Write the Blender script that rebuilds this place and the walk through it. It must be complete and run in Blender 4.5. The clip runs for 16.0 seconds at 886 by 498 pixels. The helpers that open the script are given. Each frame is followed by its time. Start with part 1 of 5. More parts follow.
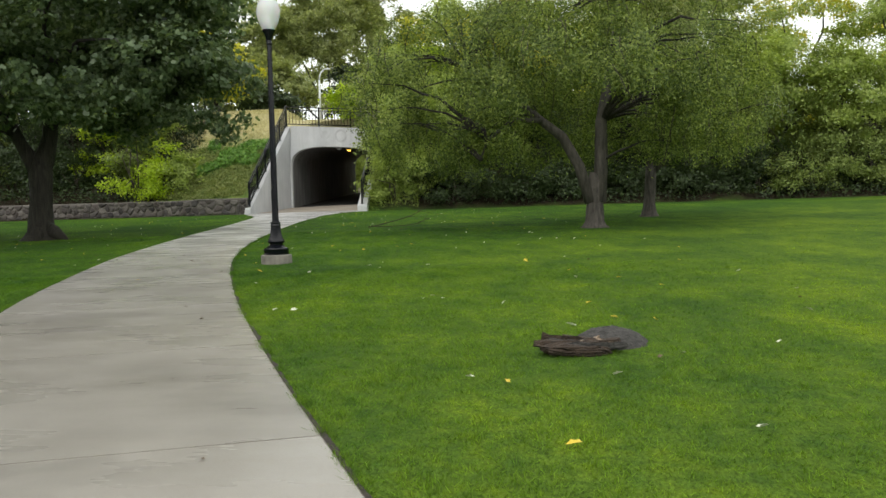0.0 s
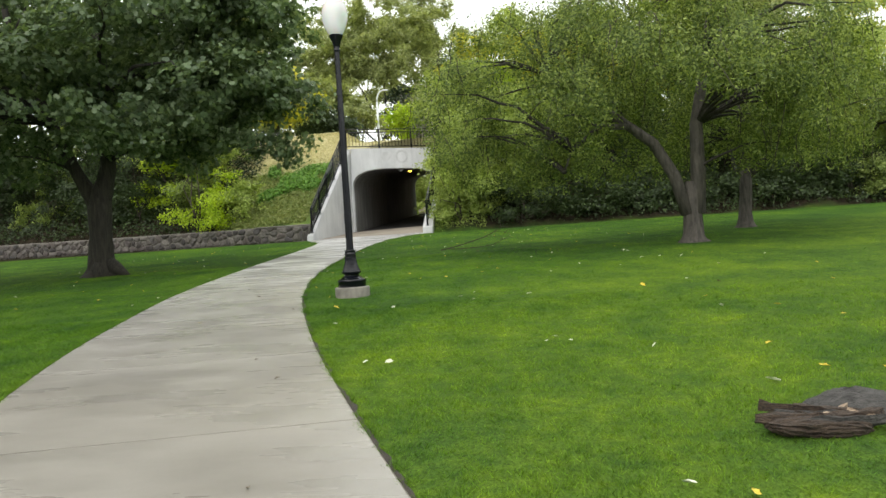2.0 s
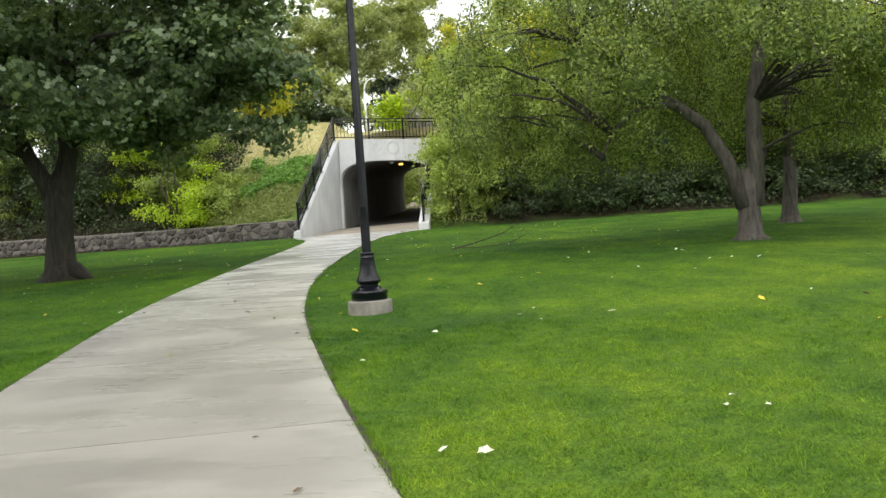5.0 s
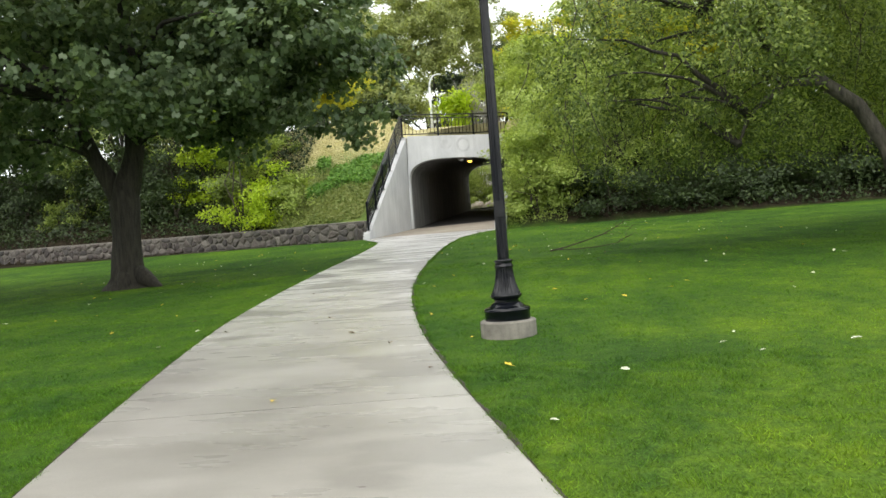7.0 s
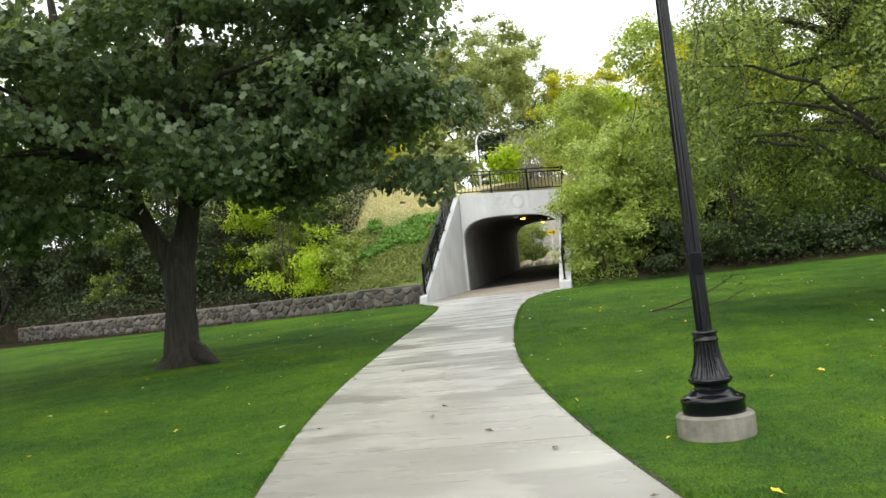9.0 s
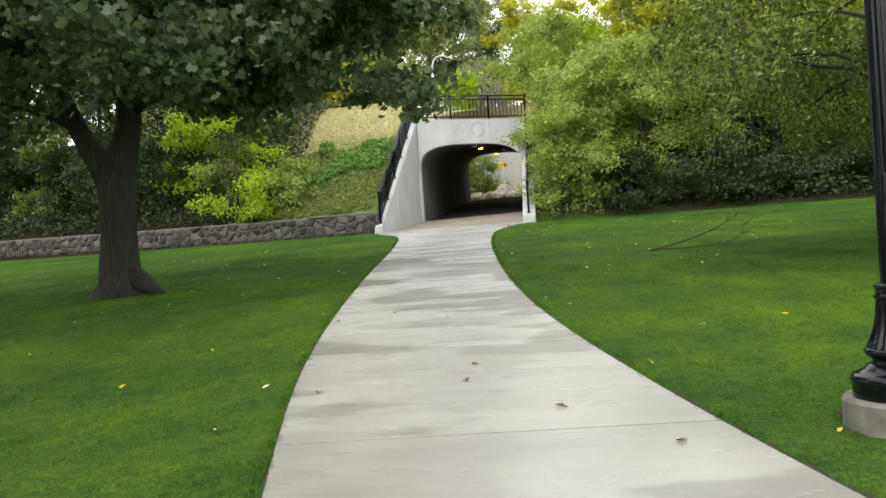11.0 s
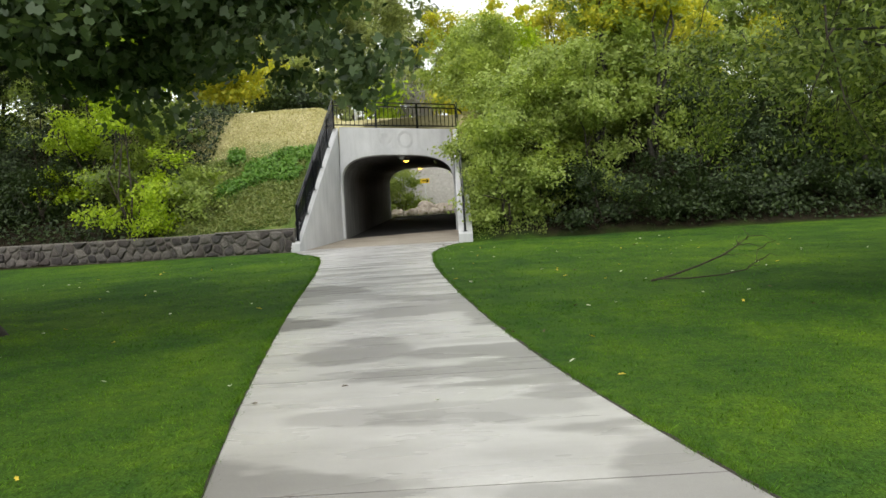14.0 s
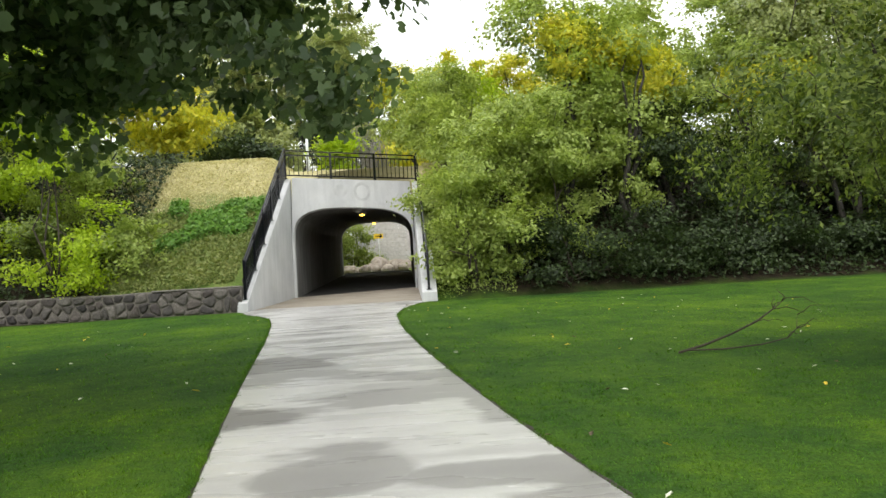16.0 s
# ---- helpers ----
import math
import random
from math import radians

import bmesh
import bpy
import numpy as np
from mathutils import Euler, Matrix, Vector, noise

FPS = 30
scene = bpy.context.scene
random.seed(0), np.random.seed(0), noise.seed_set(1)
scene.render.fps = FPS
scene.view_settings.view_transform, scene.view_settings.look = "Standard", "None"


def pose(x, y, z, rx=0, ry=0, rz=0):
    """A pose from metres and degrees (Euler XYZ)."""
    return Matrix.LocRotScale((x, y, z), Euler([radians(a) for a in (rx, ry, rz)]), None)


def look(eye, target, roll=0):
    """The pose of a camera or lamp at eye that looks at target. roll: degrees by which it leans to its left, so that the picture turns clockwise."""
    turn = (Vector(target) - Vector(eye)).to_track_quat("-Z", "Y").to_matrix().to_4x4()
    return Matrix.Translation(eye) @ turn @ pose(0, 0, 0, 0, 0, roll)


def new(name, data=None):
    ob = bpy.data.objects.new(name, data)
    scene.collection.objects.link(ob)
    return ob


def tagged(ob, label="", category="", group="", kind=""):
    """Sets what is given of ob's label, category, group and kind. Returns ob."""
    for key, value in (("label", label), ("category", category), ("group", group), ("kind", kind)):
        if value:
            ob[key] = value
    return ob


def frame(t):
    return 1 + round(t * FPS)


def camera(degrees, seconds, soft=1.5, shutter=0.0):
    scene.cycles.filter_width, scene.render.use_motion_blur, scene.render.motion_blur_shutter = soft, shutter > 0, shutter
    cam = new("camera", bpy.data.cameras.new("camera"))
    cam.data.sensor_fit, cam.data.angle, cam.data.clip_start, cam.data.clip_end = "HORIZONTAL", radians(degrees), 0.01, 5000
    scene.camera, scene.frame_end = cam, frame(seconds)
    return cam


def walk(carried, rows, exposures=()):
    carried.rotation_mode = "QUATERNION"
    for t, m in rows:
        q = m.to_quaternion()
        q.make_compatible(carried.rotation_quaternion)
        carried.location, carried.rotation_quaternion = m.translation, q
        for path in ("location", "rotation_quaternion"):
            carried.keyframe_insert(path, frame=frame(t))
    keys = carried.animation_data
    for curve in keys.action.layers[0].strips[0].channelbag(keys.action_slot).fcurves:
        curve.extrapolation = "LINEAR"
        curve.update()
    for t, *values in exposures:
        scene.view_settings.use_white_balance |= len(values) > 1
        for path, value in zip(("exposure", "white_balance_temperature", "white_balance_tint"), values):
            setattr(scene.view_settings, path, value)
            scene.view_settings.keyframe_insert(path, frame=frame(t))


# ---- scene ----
cam = camera(57.4, 16.0)
METRES, EYE, TILT, LEAN, TURN = 17.28, 1.35, 0.0, 0.0, 2.7
ROWS = [
    (0.0, 0.0, 0.0, 0.0, -0.05, -1.81, 1.63),
    (0.5, -0.0092, 0.0246, 0.0011, 0.0, -1.82, 1.93),
    (1.0, -0.0157, 0.0503, 0.0018, 2.33, -1.17, 2.37),
    (1.5, -0.0255, 0.0782, 0.0034, 4.11, -0.36, 2.52),
    (2.0, -0.036, 0.1039, 0.005, 3.98, -0.25, 3.74),
    (2.5, -0.0463, 0.1342, 0.0054, 7.18, 0.01, 4.1),
    (3.0, -0.059, 0.1609, 0.0056, 7.12, -0.3, 4.21),
    (3.5, -0.0654, 0.1871, 0.006, 5.56, -0.62, 4.61),
    (6.0, -0.1188, 0.3285, 0.0151, 2.18, -0.32, 3.6),
    (6.5, -0.1348, 0.3594, 0.0162, 6.34, 0.21, 3.1),
    (7.0, -0.1546, 0.3826, 0.018, 6.52, -0.36, 4.41),
    (7.5, -0.172, 0.4106, 0.0194, 7.2, -0.08, 5.57),
    (8.0, -0.1936, 0.4362, 0.0214, 8.89, 0.62, 5.68),
    (8.5, -0.2101, 0.4589, 0.0249, 9.45, 3.06, 5.83),
    (9.0, -0.2259, 0.4868, 0.0274, 9.17, 4.2, 6.02),
    (9.5, -0.2443, 0.5092, 0.0269, 7.84, 1.31, 5.27),
    (12.0, -0.3021, 0.6535, 0.0337, 3.24, -1.18, 5.03),
    (12.5, -0.3077, 0.6878, 0.0341, 1.96, -0.66, 5.31),
    (13.0, -0.3172, 0.7216, 0.0354, -0.6, -0.85, 5.19),
    (13.5, -0.3231, 0.7522, 0.0363, -2.21, -0.57, 5.18),
    (14.0, -0.3326, 0.7868, 0.0381, -1.5, -0.19, 3.47),
    (14.5, -0.3413, 0.8157, 0.0387, -2.66, -0.19, 2.7),
    (15.0, -0.3448, 0.8504, 0.0403, -3.39, 0.62, 2.17),
    (15.5, -0.3517, 0.8834, 0.0432, -4.67, 1.01, 2.16),
    (16.0, -0.3543, 0.9169, 0.0455, -5.14, 3.58, 3.49),
]
EXPOSURES = [(0.0, 0.13), (0.5, 0.36), (1.5, 0.5), (2.5, 0.54), (3.5, 0.66), (7.0, 0.7), (9.0, 0.7), (12.5, 0.45), (14.0, 0.37), (16.0, 0.58)]
walk(cam, [(t, pose(0, 0, EYE, TILT, LEAN, TURN) @ pose(METRES * x, METRES * y, METRES * z, 90 + pitch, roll, yaw)) for t, x, y, z, yaw, pitch, roll in ROWS], EXPOSURES)

# ---- world, sun ----
world = bpy.data.worlds.new("overcast_sky")
scene.world = world
world.use_nodes = True
wn, wl = world.node_tree.nodes, world.node_tree.links
sky = wn.new("ShaderNodeTexSky")
sky.sky_type, sky.sun_disc, sky.sun_elevation, sky.sun_rotation = "NISHITA", False, radians(45), radians(195)
veil = wn.new("ShaderNodeMix")
veil.data_type = "RGBA"
veil.inputs[0].default_value = 0.85
wl.new(sky.outputs[0], veil.inputs[6])
veil.inputs[7].default_value = (10.95, 11.15, 10.6, 1)
wl.new(veil.outputs[2], wn["Background"].inputs[0])
wn["Background"].inputs[1].default_value = 0.12
sun = new("sun", bpy.data.lights.new("sun", "SUN"))
sun.data.energy, sun.data.angle, sun.data.color = 1.45, radians(75), (1.0, 0.94, 0.87)
sun.matrix_world = look((0, 0, 50), (8, 30, 19))


# ---- materials ----
def rgb(c):
    return (c[0], c[1], c[2], 1)


class Mat:
    """A node material with short calls for its nodes."""

    def __init__(self, name):
        self.m = bpy.data.materials.new(name)
        self.m.use_nodes = True
        self.n, self.l = self.m.node_tree.nodes, self.m.node_tree.links
        self.b = self.n["Principled BSDF"]
        tc = self.n.new("ShaderNodeTexCoord")
        geo = self.n.new("ShaderNodeNewGeometry")
        self.obj, self.pos, self.island = tc.outputs["Object"], geo.outputs["Position"], geo.outputs["Random Per Island"]

    def noise(self, scale, detail=4, vec=None, stretch=None, rough=0.55):
        v = vec or self.pos
        if stretch:
            mp = self.n.new("ShaderNodeMapping")
            mp.inputs["Scale"].default_value = stretch
            self.l.new(v, mp.inputs["Vector"])
            v = mp.outputs[0]
        t = self.n.new("ShaderNodeTexNoise")
        t.inputs["Scale"].default_value, t.inputs["Detail"].default_value, t.inputs["Roughness"].default_value = scale, detail, rough
        self.l.new(v, t.inputs["Vector"])
        return t.outputs["Fac"]

    def ramp(self, fac, *stops):
        r = self.n.new("ShaderNodeValToRGB")
        while len(r.color_ramp.elements) < len(stops):
            r.color_ramp.elements.new(0.5)
        for e, (p, c) in zip(r.color_ramp.elements, stops):
            e.position = p
            e.color = rgb(c) if isinstance(c, tuple) else (c, c, c, 1)
        self.l.new(fac, r.inputs[0])
        return r.outputs[0]

    def mix(self, fac, a, b, mode="MIX"):
        x = self.n.new("ShaderNodeMix")
        x.data_type, x.blend_type = "RGBA", mode
        for s, v in ((x.inputs[0], fac), (x.inputs[6], a), (x.inputs[7], b)):
            if isinstance(v, (int, float)):
                s.default_value = v if s == x.inputs[0] else (v, v, v, 1)
            elif isinstance(v, tuple):
                s.default_value = rgb(v)
            else:
                self.l.new(v, s)
        return x.outputs[2]

    def math(self, op, a, b=0.0):
        x = self.n.new("ShaderNodeMath")
        x.operation = op
        for s, v in ((x.inputs[0], a), (x.inputs[1], b)):
            if isinstance(v, (int, float)):
                s.default_value = v
            else:
                self.l.new(v, s)
        return x.outputs[0]

    def axis(self, k):
        s = self.n.new("ShaderNodeSeparateXYZ")
        self.l.new(self.pos, s.inputs[0])
        return s.outputs[k]

    def rand(self):
        return self.n.new("ShaderNodeObjectInfo").outputs["Random"]

    def set(self, **kw):
        for k, v in kw.items():
            s = self.b.inputs[k.replace("_", " ")]
            if isinstance(v, (int, float)):
                s.default_value = v
            elif isinstance(v, tuple):
                s.default_value = rgb(v)
            else:
                self.l.new(v, s)
        return self

    def bump(self, height, strength=0.3, distance=0.01):
        x = self.n.new("ShaderNodeBump")
        x.inputs["Strength"].default_value, x.inputs["Distance"].default_value = strength, distance
        self.l.new(height, x.inputs["Height"])
        self.l.new(x.outputs[0], self.b.inputs["Normal"])
        return self


def leaf_material(name, dark, mid, light, through_light=0.35, rough=0.5):
    """Foliage: colour varies leaf by leaf and in patches; light comes through."""
    a = Mat(name)
    patch = a.noise(0.9, 2)
    pick = a.math("ADD", a.math("MULTIPLY", a.island, 0.6), a.math("MULTIPLY", patch, 0.4))
    col = a.ramp(pick, (0.15, dark), (0.5, mid), (0.88, light))
    a.set(Base_Color=col, Roughness=rough)
    a.b.inputs["Specular IOR Level"].default_value = 0.35
    tr = a.n.new("ShaderNodeBsdfTranslucent")
    a.l.new(a.mix(1.0, col, (1.0, 1.0, 0.45), "MULTIPLY"), tr.inputs[0])
    mx = a.n.new("ShaderNodeMixShader")
    mx.inputs[0].default_value = through_light
    a.l.new(a.b.outputs[0], mx.inputs[1])
    a.l.new(tr.outputs[0], mx.inputs[2])
    a.l.new(mx.outputs[0], a.n["Material Output"].inputs[0])
    return a.m


def grass_colour(a, blade):
    """Lawn colour: patches of yellow-green and blue-green, mown streaks, fine grain, painted tree shade."""
    broad = a.noise(0.35, 4, rough=0.62)
    fine = a.noise(1.7, 5, stretch=(1, 0.6, 1))
    pick = a.math("ADD", a.math("ADD", a.math("MULTIPLY", broad, 0.44), a.math("MULTIPLY", fine, 0.3)), a.math("MULTIPLY", a.noise(9, 4), 0.26))
    col = a.ramp(pick, (0.33, (0.026, 0.060, 0.015)), (0.44, (0.050, 0.098, 0.016)), (0.53, (0.080, 0.136, 0.016)), (0.64, (0.136, 0.198, 0.016)))
    # tree shade painted into lusher, bluer turf along the path, off the open lawn
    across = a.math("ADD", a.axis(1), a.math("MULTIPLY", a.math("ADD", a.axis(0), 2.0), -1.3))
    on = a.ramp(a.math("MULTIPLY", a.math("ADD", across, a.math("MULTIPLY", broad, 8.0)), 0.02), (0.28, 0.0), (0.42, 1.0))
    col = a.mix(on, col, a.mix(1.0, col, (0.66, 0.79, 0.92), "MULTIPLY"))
    if blade:
        return col
    grain = a.noise(60, 4, stretch=(1, 0.5, 0.3), rough=0.7)
    return a.mix(0.85, col, a.ramp(grain, (0.34, 0.42), (0.66, 1.55)), "MULTIPLY")


def lawn_material():
    a = Mat("lawn")
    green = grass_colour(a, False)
    # dry grass high on the bank, weeds below it
    h = a.math("ADD", a.axis(2), a.math("MULTIPLY", a.noise(0.6, 3), 1.6))
    grain = a.noise(9, 5, stretch=(1, 1, 2.5))
    dry = a.mix(0.7, a.ramp(a.noise(1.1, 4), (0.3, (0.34, 0.31, 0.13)), (0.7, (0.5, 0.45, 0.25))), a.ramp(grain, (0.3, 0.5), (0.7, 1.35)), "MULTIPLY")
    weed = a.mix(0.7, a.ramp(a.noise(0.8, 4), (0.35, (0.08, 0.14, 0.03)), (0.7, (0.2, 0.23, 0.075))), a.ramp(grain, (0.3, 0.4), (0.7, 1.4)), "MULTIPLY")
    bank = a.mix(a.ramp(a.math("MULTIPLY", h, 0.1), (0.7, 0.0), (0.8, 1.0)), weed, dry)
    col = a.mix(a.ramp(a.math("MULTIPLY", a.axis(2), 0.1), (0.255, 0.0), (0.27, 1.0)), green, bank)
    # bare brown litter under the shrubs, its colour darkened for their shade
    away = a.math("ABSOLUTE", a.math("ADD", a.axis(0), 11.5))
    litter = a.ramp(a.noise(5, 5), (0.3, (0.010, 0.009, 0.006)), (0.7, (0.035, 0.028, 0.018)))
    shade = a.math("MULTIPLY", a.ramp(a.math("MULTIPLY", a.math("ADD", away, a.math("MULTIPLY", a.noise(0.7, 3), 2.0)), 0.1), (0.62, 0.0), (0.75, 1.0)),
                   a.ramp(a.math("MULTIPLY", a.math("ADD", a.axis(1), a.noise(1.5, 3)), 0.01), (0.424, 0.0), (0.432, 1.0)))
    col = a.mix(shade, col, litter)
    a.set(Base_Color=col, Roughness=0.85)
    a.b.inputs["Specular IOR Level"].default_value = 0.04
    a.bump(a.noise(70, 5), 0.5, 0.03)
    return a.m


def blade_material():
    a = Mat("grass_blades")
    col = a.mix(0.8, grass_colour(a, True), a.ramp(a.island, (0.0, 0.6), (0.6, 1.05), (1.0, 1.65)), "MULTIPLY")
    a.set(Base_Color=a.mix(1.0, col, (1.9, 1.9, 1.7), "MULTIPLY"), Roughness=0.6)
    a.b.inputs["Specular IOR Level"].default_value = 0.04
    tr = a.n.new("ShaderNodeBsdfTranslucent")
    a.l.new(a.mix(1.0, col, (1.9, 1.9, 1.0), "MULTIPLY"), tr.inputs[0])
    mx = a.n.new("ShaderNodeMixShader")
    mx.inputs[0].default_value = 0.45
    a.l.new(a.b.outputs[0], mx.inputs[1])
    a.l.new(tr.outputs[0], mx.inputs[2])
    a.l.new(mx.outputs[0], a.n["Material Output"].inputs[0])
    return a.m


def path_material():
    """Damp concrete: warm near the start, wetter and whitened with painted sky sheen towards the tunnel, with dark damp
    patches and sweeping marks across.
    """
    a = Mat("wet_path_concrete")
    slab = a.ramp(a.rand(), (0.0, 0.93), (1.0, 1.05))
    on = a.ramp(a.math("MULTIPLY", a.math("ADD", a.axis(1), a.math("MULTIPLY", a.noise(0.3, 2), 6.0)), 0.02), (0.22, 0.0), (0.5, 1.0))
    warm = a.ramp(a.noise(0.9, 5), (0.3, (0.2, 0.181, 0.152)), (0.7, (0.318, 0.294, 0.257)))
    # far stretch: base colour whitened to stand for the sky's reflection
    pale = a.ramp(a.noise(0.9, 5), (0.3, (0.45, 0.44, 0.435)), (0.7, (0.6, 0.59, 0.585)))
    base = a.mix(1.0, a.mix(on, warm, pale), slab, "MULTIPLY")
    base = a.mix(0.5, base, a.ramp(a.noise(180, 2), (0.35, 0.75), (0.65, 1.15)), "MULTIPLY")
    sweep = a.ramp(a.noise(1.3, 5, stretch=(0.55, 1.7, 1), rough=0.6), (0.46, 0.0), (0.68, 0.45))
    blot = a.ramp(a.noise(0.5, 4, stretch=(0.75, 1.5, 1)), (0.54, 0.0), (0.58, 0.8))
    wet = a.math("MULTIPLY", a.math("MAXIMUM", sweep, blot), a.ramp(on, (0.0, 0.28), (1.0, 0.9)))
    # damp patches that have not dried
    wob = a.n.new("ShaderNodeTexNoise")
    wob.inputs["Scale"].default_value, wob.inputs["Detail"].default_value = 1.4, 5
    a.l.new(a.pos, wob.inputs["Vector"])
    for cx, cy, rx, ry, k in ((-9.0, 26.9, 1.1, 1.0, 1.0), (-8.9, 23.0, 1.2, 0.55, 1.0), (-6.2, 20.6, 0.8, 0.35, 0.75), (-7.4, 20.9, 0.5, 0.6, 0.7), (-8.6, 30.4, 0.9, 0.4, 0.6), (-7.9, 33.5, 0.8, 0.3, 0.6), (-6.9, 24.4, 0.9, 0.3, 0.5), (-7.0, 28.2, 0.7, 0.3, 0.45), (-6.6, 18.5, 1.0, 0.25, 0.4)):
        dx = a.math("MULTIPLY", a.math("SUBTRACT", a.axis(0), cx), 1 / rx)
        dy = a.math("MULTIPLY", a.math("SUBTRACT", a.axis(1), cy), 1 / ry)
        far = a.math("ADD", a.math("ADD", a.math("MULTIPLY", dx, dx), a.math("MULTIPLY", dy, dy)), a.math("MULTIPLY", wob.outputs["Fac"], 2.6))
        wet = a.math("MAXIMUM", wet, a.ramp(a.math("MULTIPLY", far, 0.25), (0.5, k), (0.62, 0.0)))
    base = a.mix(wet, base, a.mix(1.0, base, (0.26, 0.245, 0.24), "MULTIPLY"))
    a.set(Base_Color=base, Roughness=a.mix(wet, a.ramp(a.noise(1.6, 5, stretch=(0.6, 1.8, 1)), (0.3, 0.34), (0.7, 0.6)), 0.5))
    a.set(Coat_Weight=a.mix(wet, 0.9, 0.3))
    a.set(Coat_Roughness=a.ramp(a.noise(1.1, 5, stretch=(0.5, 1.9, 1)), (0.25, 0.21), (0.72, 0.36)))
    a.bump(a.noise(120, 4), 0.12, 0.004)
    return a.m


def concrete_material():
    a = Mat("wall_concrete")
    base = a.ramp(a.noise(0.8, 6), (0.3, (0.50, 0.51, 0.53)), (0.7, (0.62, 0.625, 0.64)))
    runs = a.ramp(a.noise(1.5, 5, stretch=(2.5, 2.5, 0.25)), (0.38, 0.8), (0.6, 1.0))
    base = a.mix(0.5, base, runs, "MULTIPLY")
    base = a.mix(0.4, base, a.ramp(a.noise(60, 3), (0.3, 0.7), (0.7, 1.2)), "MULTIPLY")
    a.set(Base_Color=base, Roughness=0.85)
    a.bump(a.noise(35, 5), 0.2, 0.01)
    return a.m


def stone_material():
    a = Mat("field_stone")
    r = a.rand()
    col = a.ramp(r, (0.0, (0.032, 0.029, 0.029)), (0.3, (0.075, 0.062, 0.057)), (0.55, (0.125, 0.112, 0.1)), (0.75, (0.05, 0.046, 0.046)), (1.0, (0.16, 0.145, 0.13)))
    col = a.mix(0.7, col, a.ramp(a.noise(14, 6), (0.3, 0.55), (0.7, 1.4)), "MULTIPLY")
    a.set(Base_Color=col, Roughness=0.85)
    a.bump(a.noise(25, 6), 0.6, 0.03)
    return a.m


def plain_material(name, lo, hi, scale=8.0, rough=0.6, metal=0.0, bump=0.0, stretch=None):
    a = Mat(name)
    a.set(Base_Color=a.ramp(a.noise(scale, 5, stretch=stretch), (0.3, lo), (0.7, hi)), Metallic=metal)
    a.set(Roughness=a.ramp(a.noise(scale * 3, 3), (0.3, rough * 0.85), (0.7, min(1.0, rough * 1.2))))
    if bump:
        a.bump(a.noise(scale * 2, 5, stretch=stretch), bump, 0.03)
    return a.m


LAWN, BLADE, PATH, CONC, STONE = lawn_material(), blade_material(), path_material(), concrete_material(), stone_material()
MORTAR = plain_material("mortar", (0.085, 0.078, 0.068), (0.165, 0.15, 0.132), 12, 0.9, 0, 0.4)
BLACK = plain_material("black_painted_metal", (0.003, 0.0036, 0.0055), (0.006, 0.007, 0.0105), 20, 0.11, 0.0)
# streaked wall concrete again, with the tunnel's inner shade put into its colour
SHADED_LINING = plain_material("shaded_tunnel_lining", (0.085, 0.085, 0.082), (0.22, 0.215, 0.21), 1.6, 0.9, 0, 0.2, (3, 3, 0.3))
# tunnel floor painted near black for the lack of light inside
FLOOR_SHADE = plain_material("shaded_tunnel_floor", (0.012, 0.012, 0.012), (0.026, 0.025, 0.024), 3, 0.95)
BLACK.node_tree.nodes["Principled BSDF"].inputs["Specular IOR Level"].default_value = 0.33
COURT = plain_material("dusty_court_concrete", (0.2, 0.17, 0.135), (0.34, 0.3, 0.25), 1.2, 0.8, 0, 0.1, (0.6, 1.6, 1))
PATCH = plain_material("faded_paint", (0.40, 0.405, 0.42), (0.54, 0.545, 0.56), 3, 0.85)
PAD = plain_material("pad_concrete", (0.14, 0.13, 0.115), (0.25, 0.235, 0.205), 9, 0.85, 0, 0.4)
BARK = plain_material("dark_bark", (0.012, 0.011, 0.009), (0.05, 0.044, 0.033), 11, 0.9, 0, 1.0, (1.9, 1.9, 0.22))
BARK_GREY = plain_material("grey_bark", (0.028, 0.025, 0.022), (0.105, 0.094, 0.08), 8, 0.9, 0, 0.9, (1.6, 1.6, 0.3))
DEADWOOD = plain_material("dead_grey_wood", (0.2, 0.19, 0.18), (0.36, 0.34, 0.33), 12, 0.9)
TWIG = plain_material("twig_bark", (0.03, 0.024, 0.018), (0.07, 0.055, 0.04), 12, 0.9)
ROCK = plain_material("pale_boulder", (0.24, 0.2, 0.165), (0.52, 0.46, 0.4), 3, 0.85, 0, 0.5)
GALV = plain_material("galvanised_steel", (0.55, 0.57, 0.58), (0.68, 0.7, 0.7), 6, 0.45, 0.3)
MAPLE = leaf_material("maple_leaves", (0.054, 0.09, 0.046), (0.138, 0.2, 0.104), (0.26, 0.345, 0.2), 0.52, 0.24)
CRAB = leaf_material("crabapple_leaves", (0.045, 0.078, 0.02), (0.148, 0.21, 0.048), (0.41, 0.49, 0.135), 0.48)
LIME = leaf_material("lime_leaves", (0.2, 0.3, 0.014), (0.38, 0.52, 0.025), (0.56, 0.7, 0.06), 0.5)
SHRUB = leaf_material("shrub_leaves", (0.17, 0.235, 0.05), (0.325, 0.415, 0.1), (0.49, 0.58, 0.19), 0.48)
# darkened below the other shrubs: the shade of the hollows is in the colour
DUSK = leaf_material("shaded_shrub_leaves", (0.012, 0.024, 0.007), (0.03, 0.052, 0.014), (0.062, 0.095, 0.028), 0.22)
GOLD = leaf_material("turning_leaves", (0.34, 0.40, 0.05), (0.58, 0.58, 0.06), (0.8, 0.70, 0.07), 0.5)
# leaf colour lightened to carry the haze of distance
FAR = leaf_material("far_tree_leaves", (0.17, 0.205, 0.08), (0.32, 0.37, 0.15), (0.48, 0.53, 0.25), 0.48)
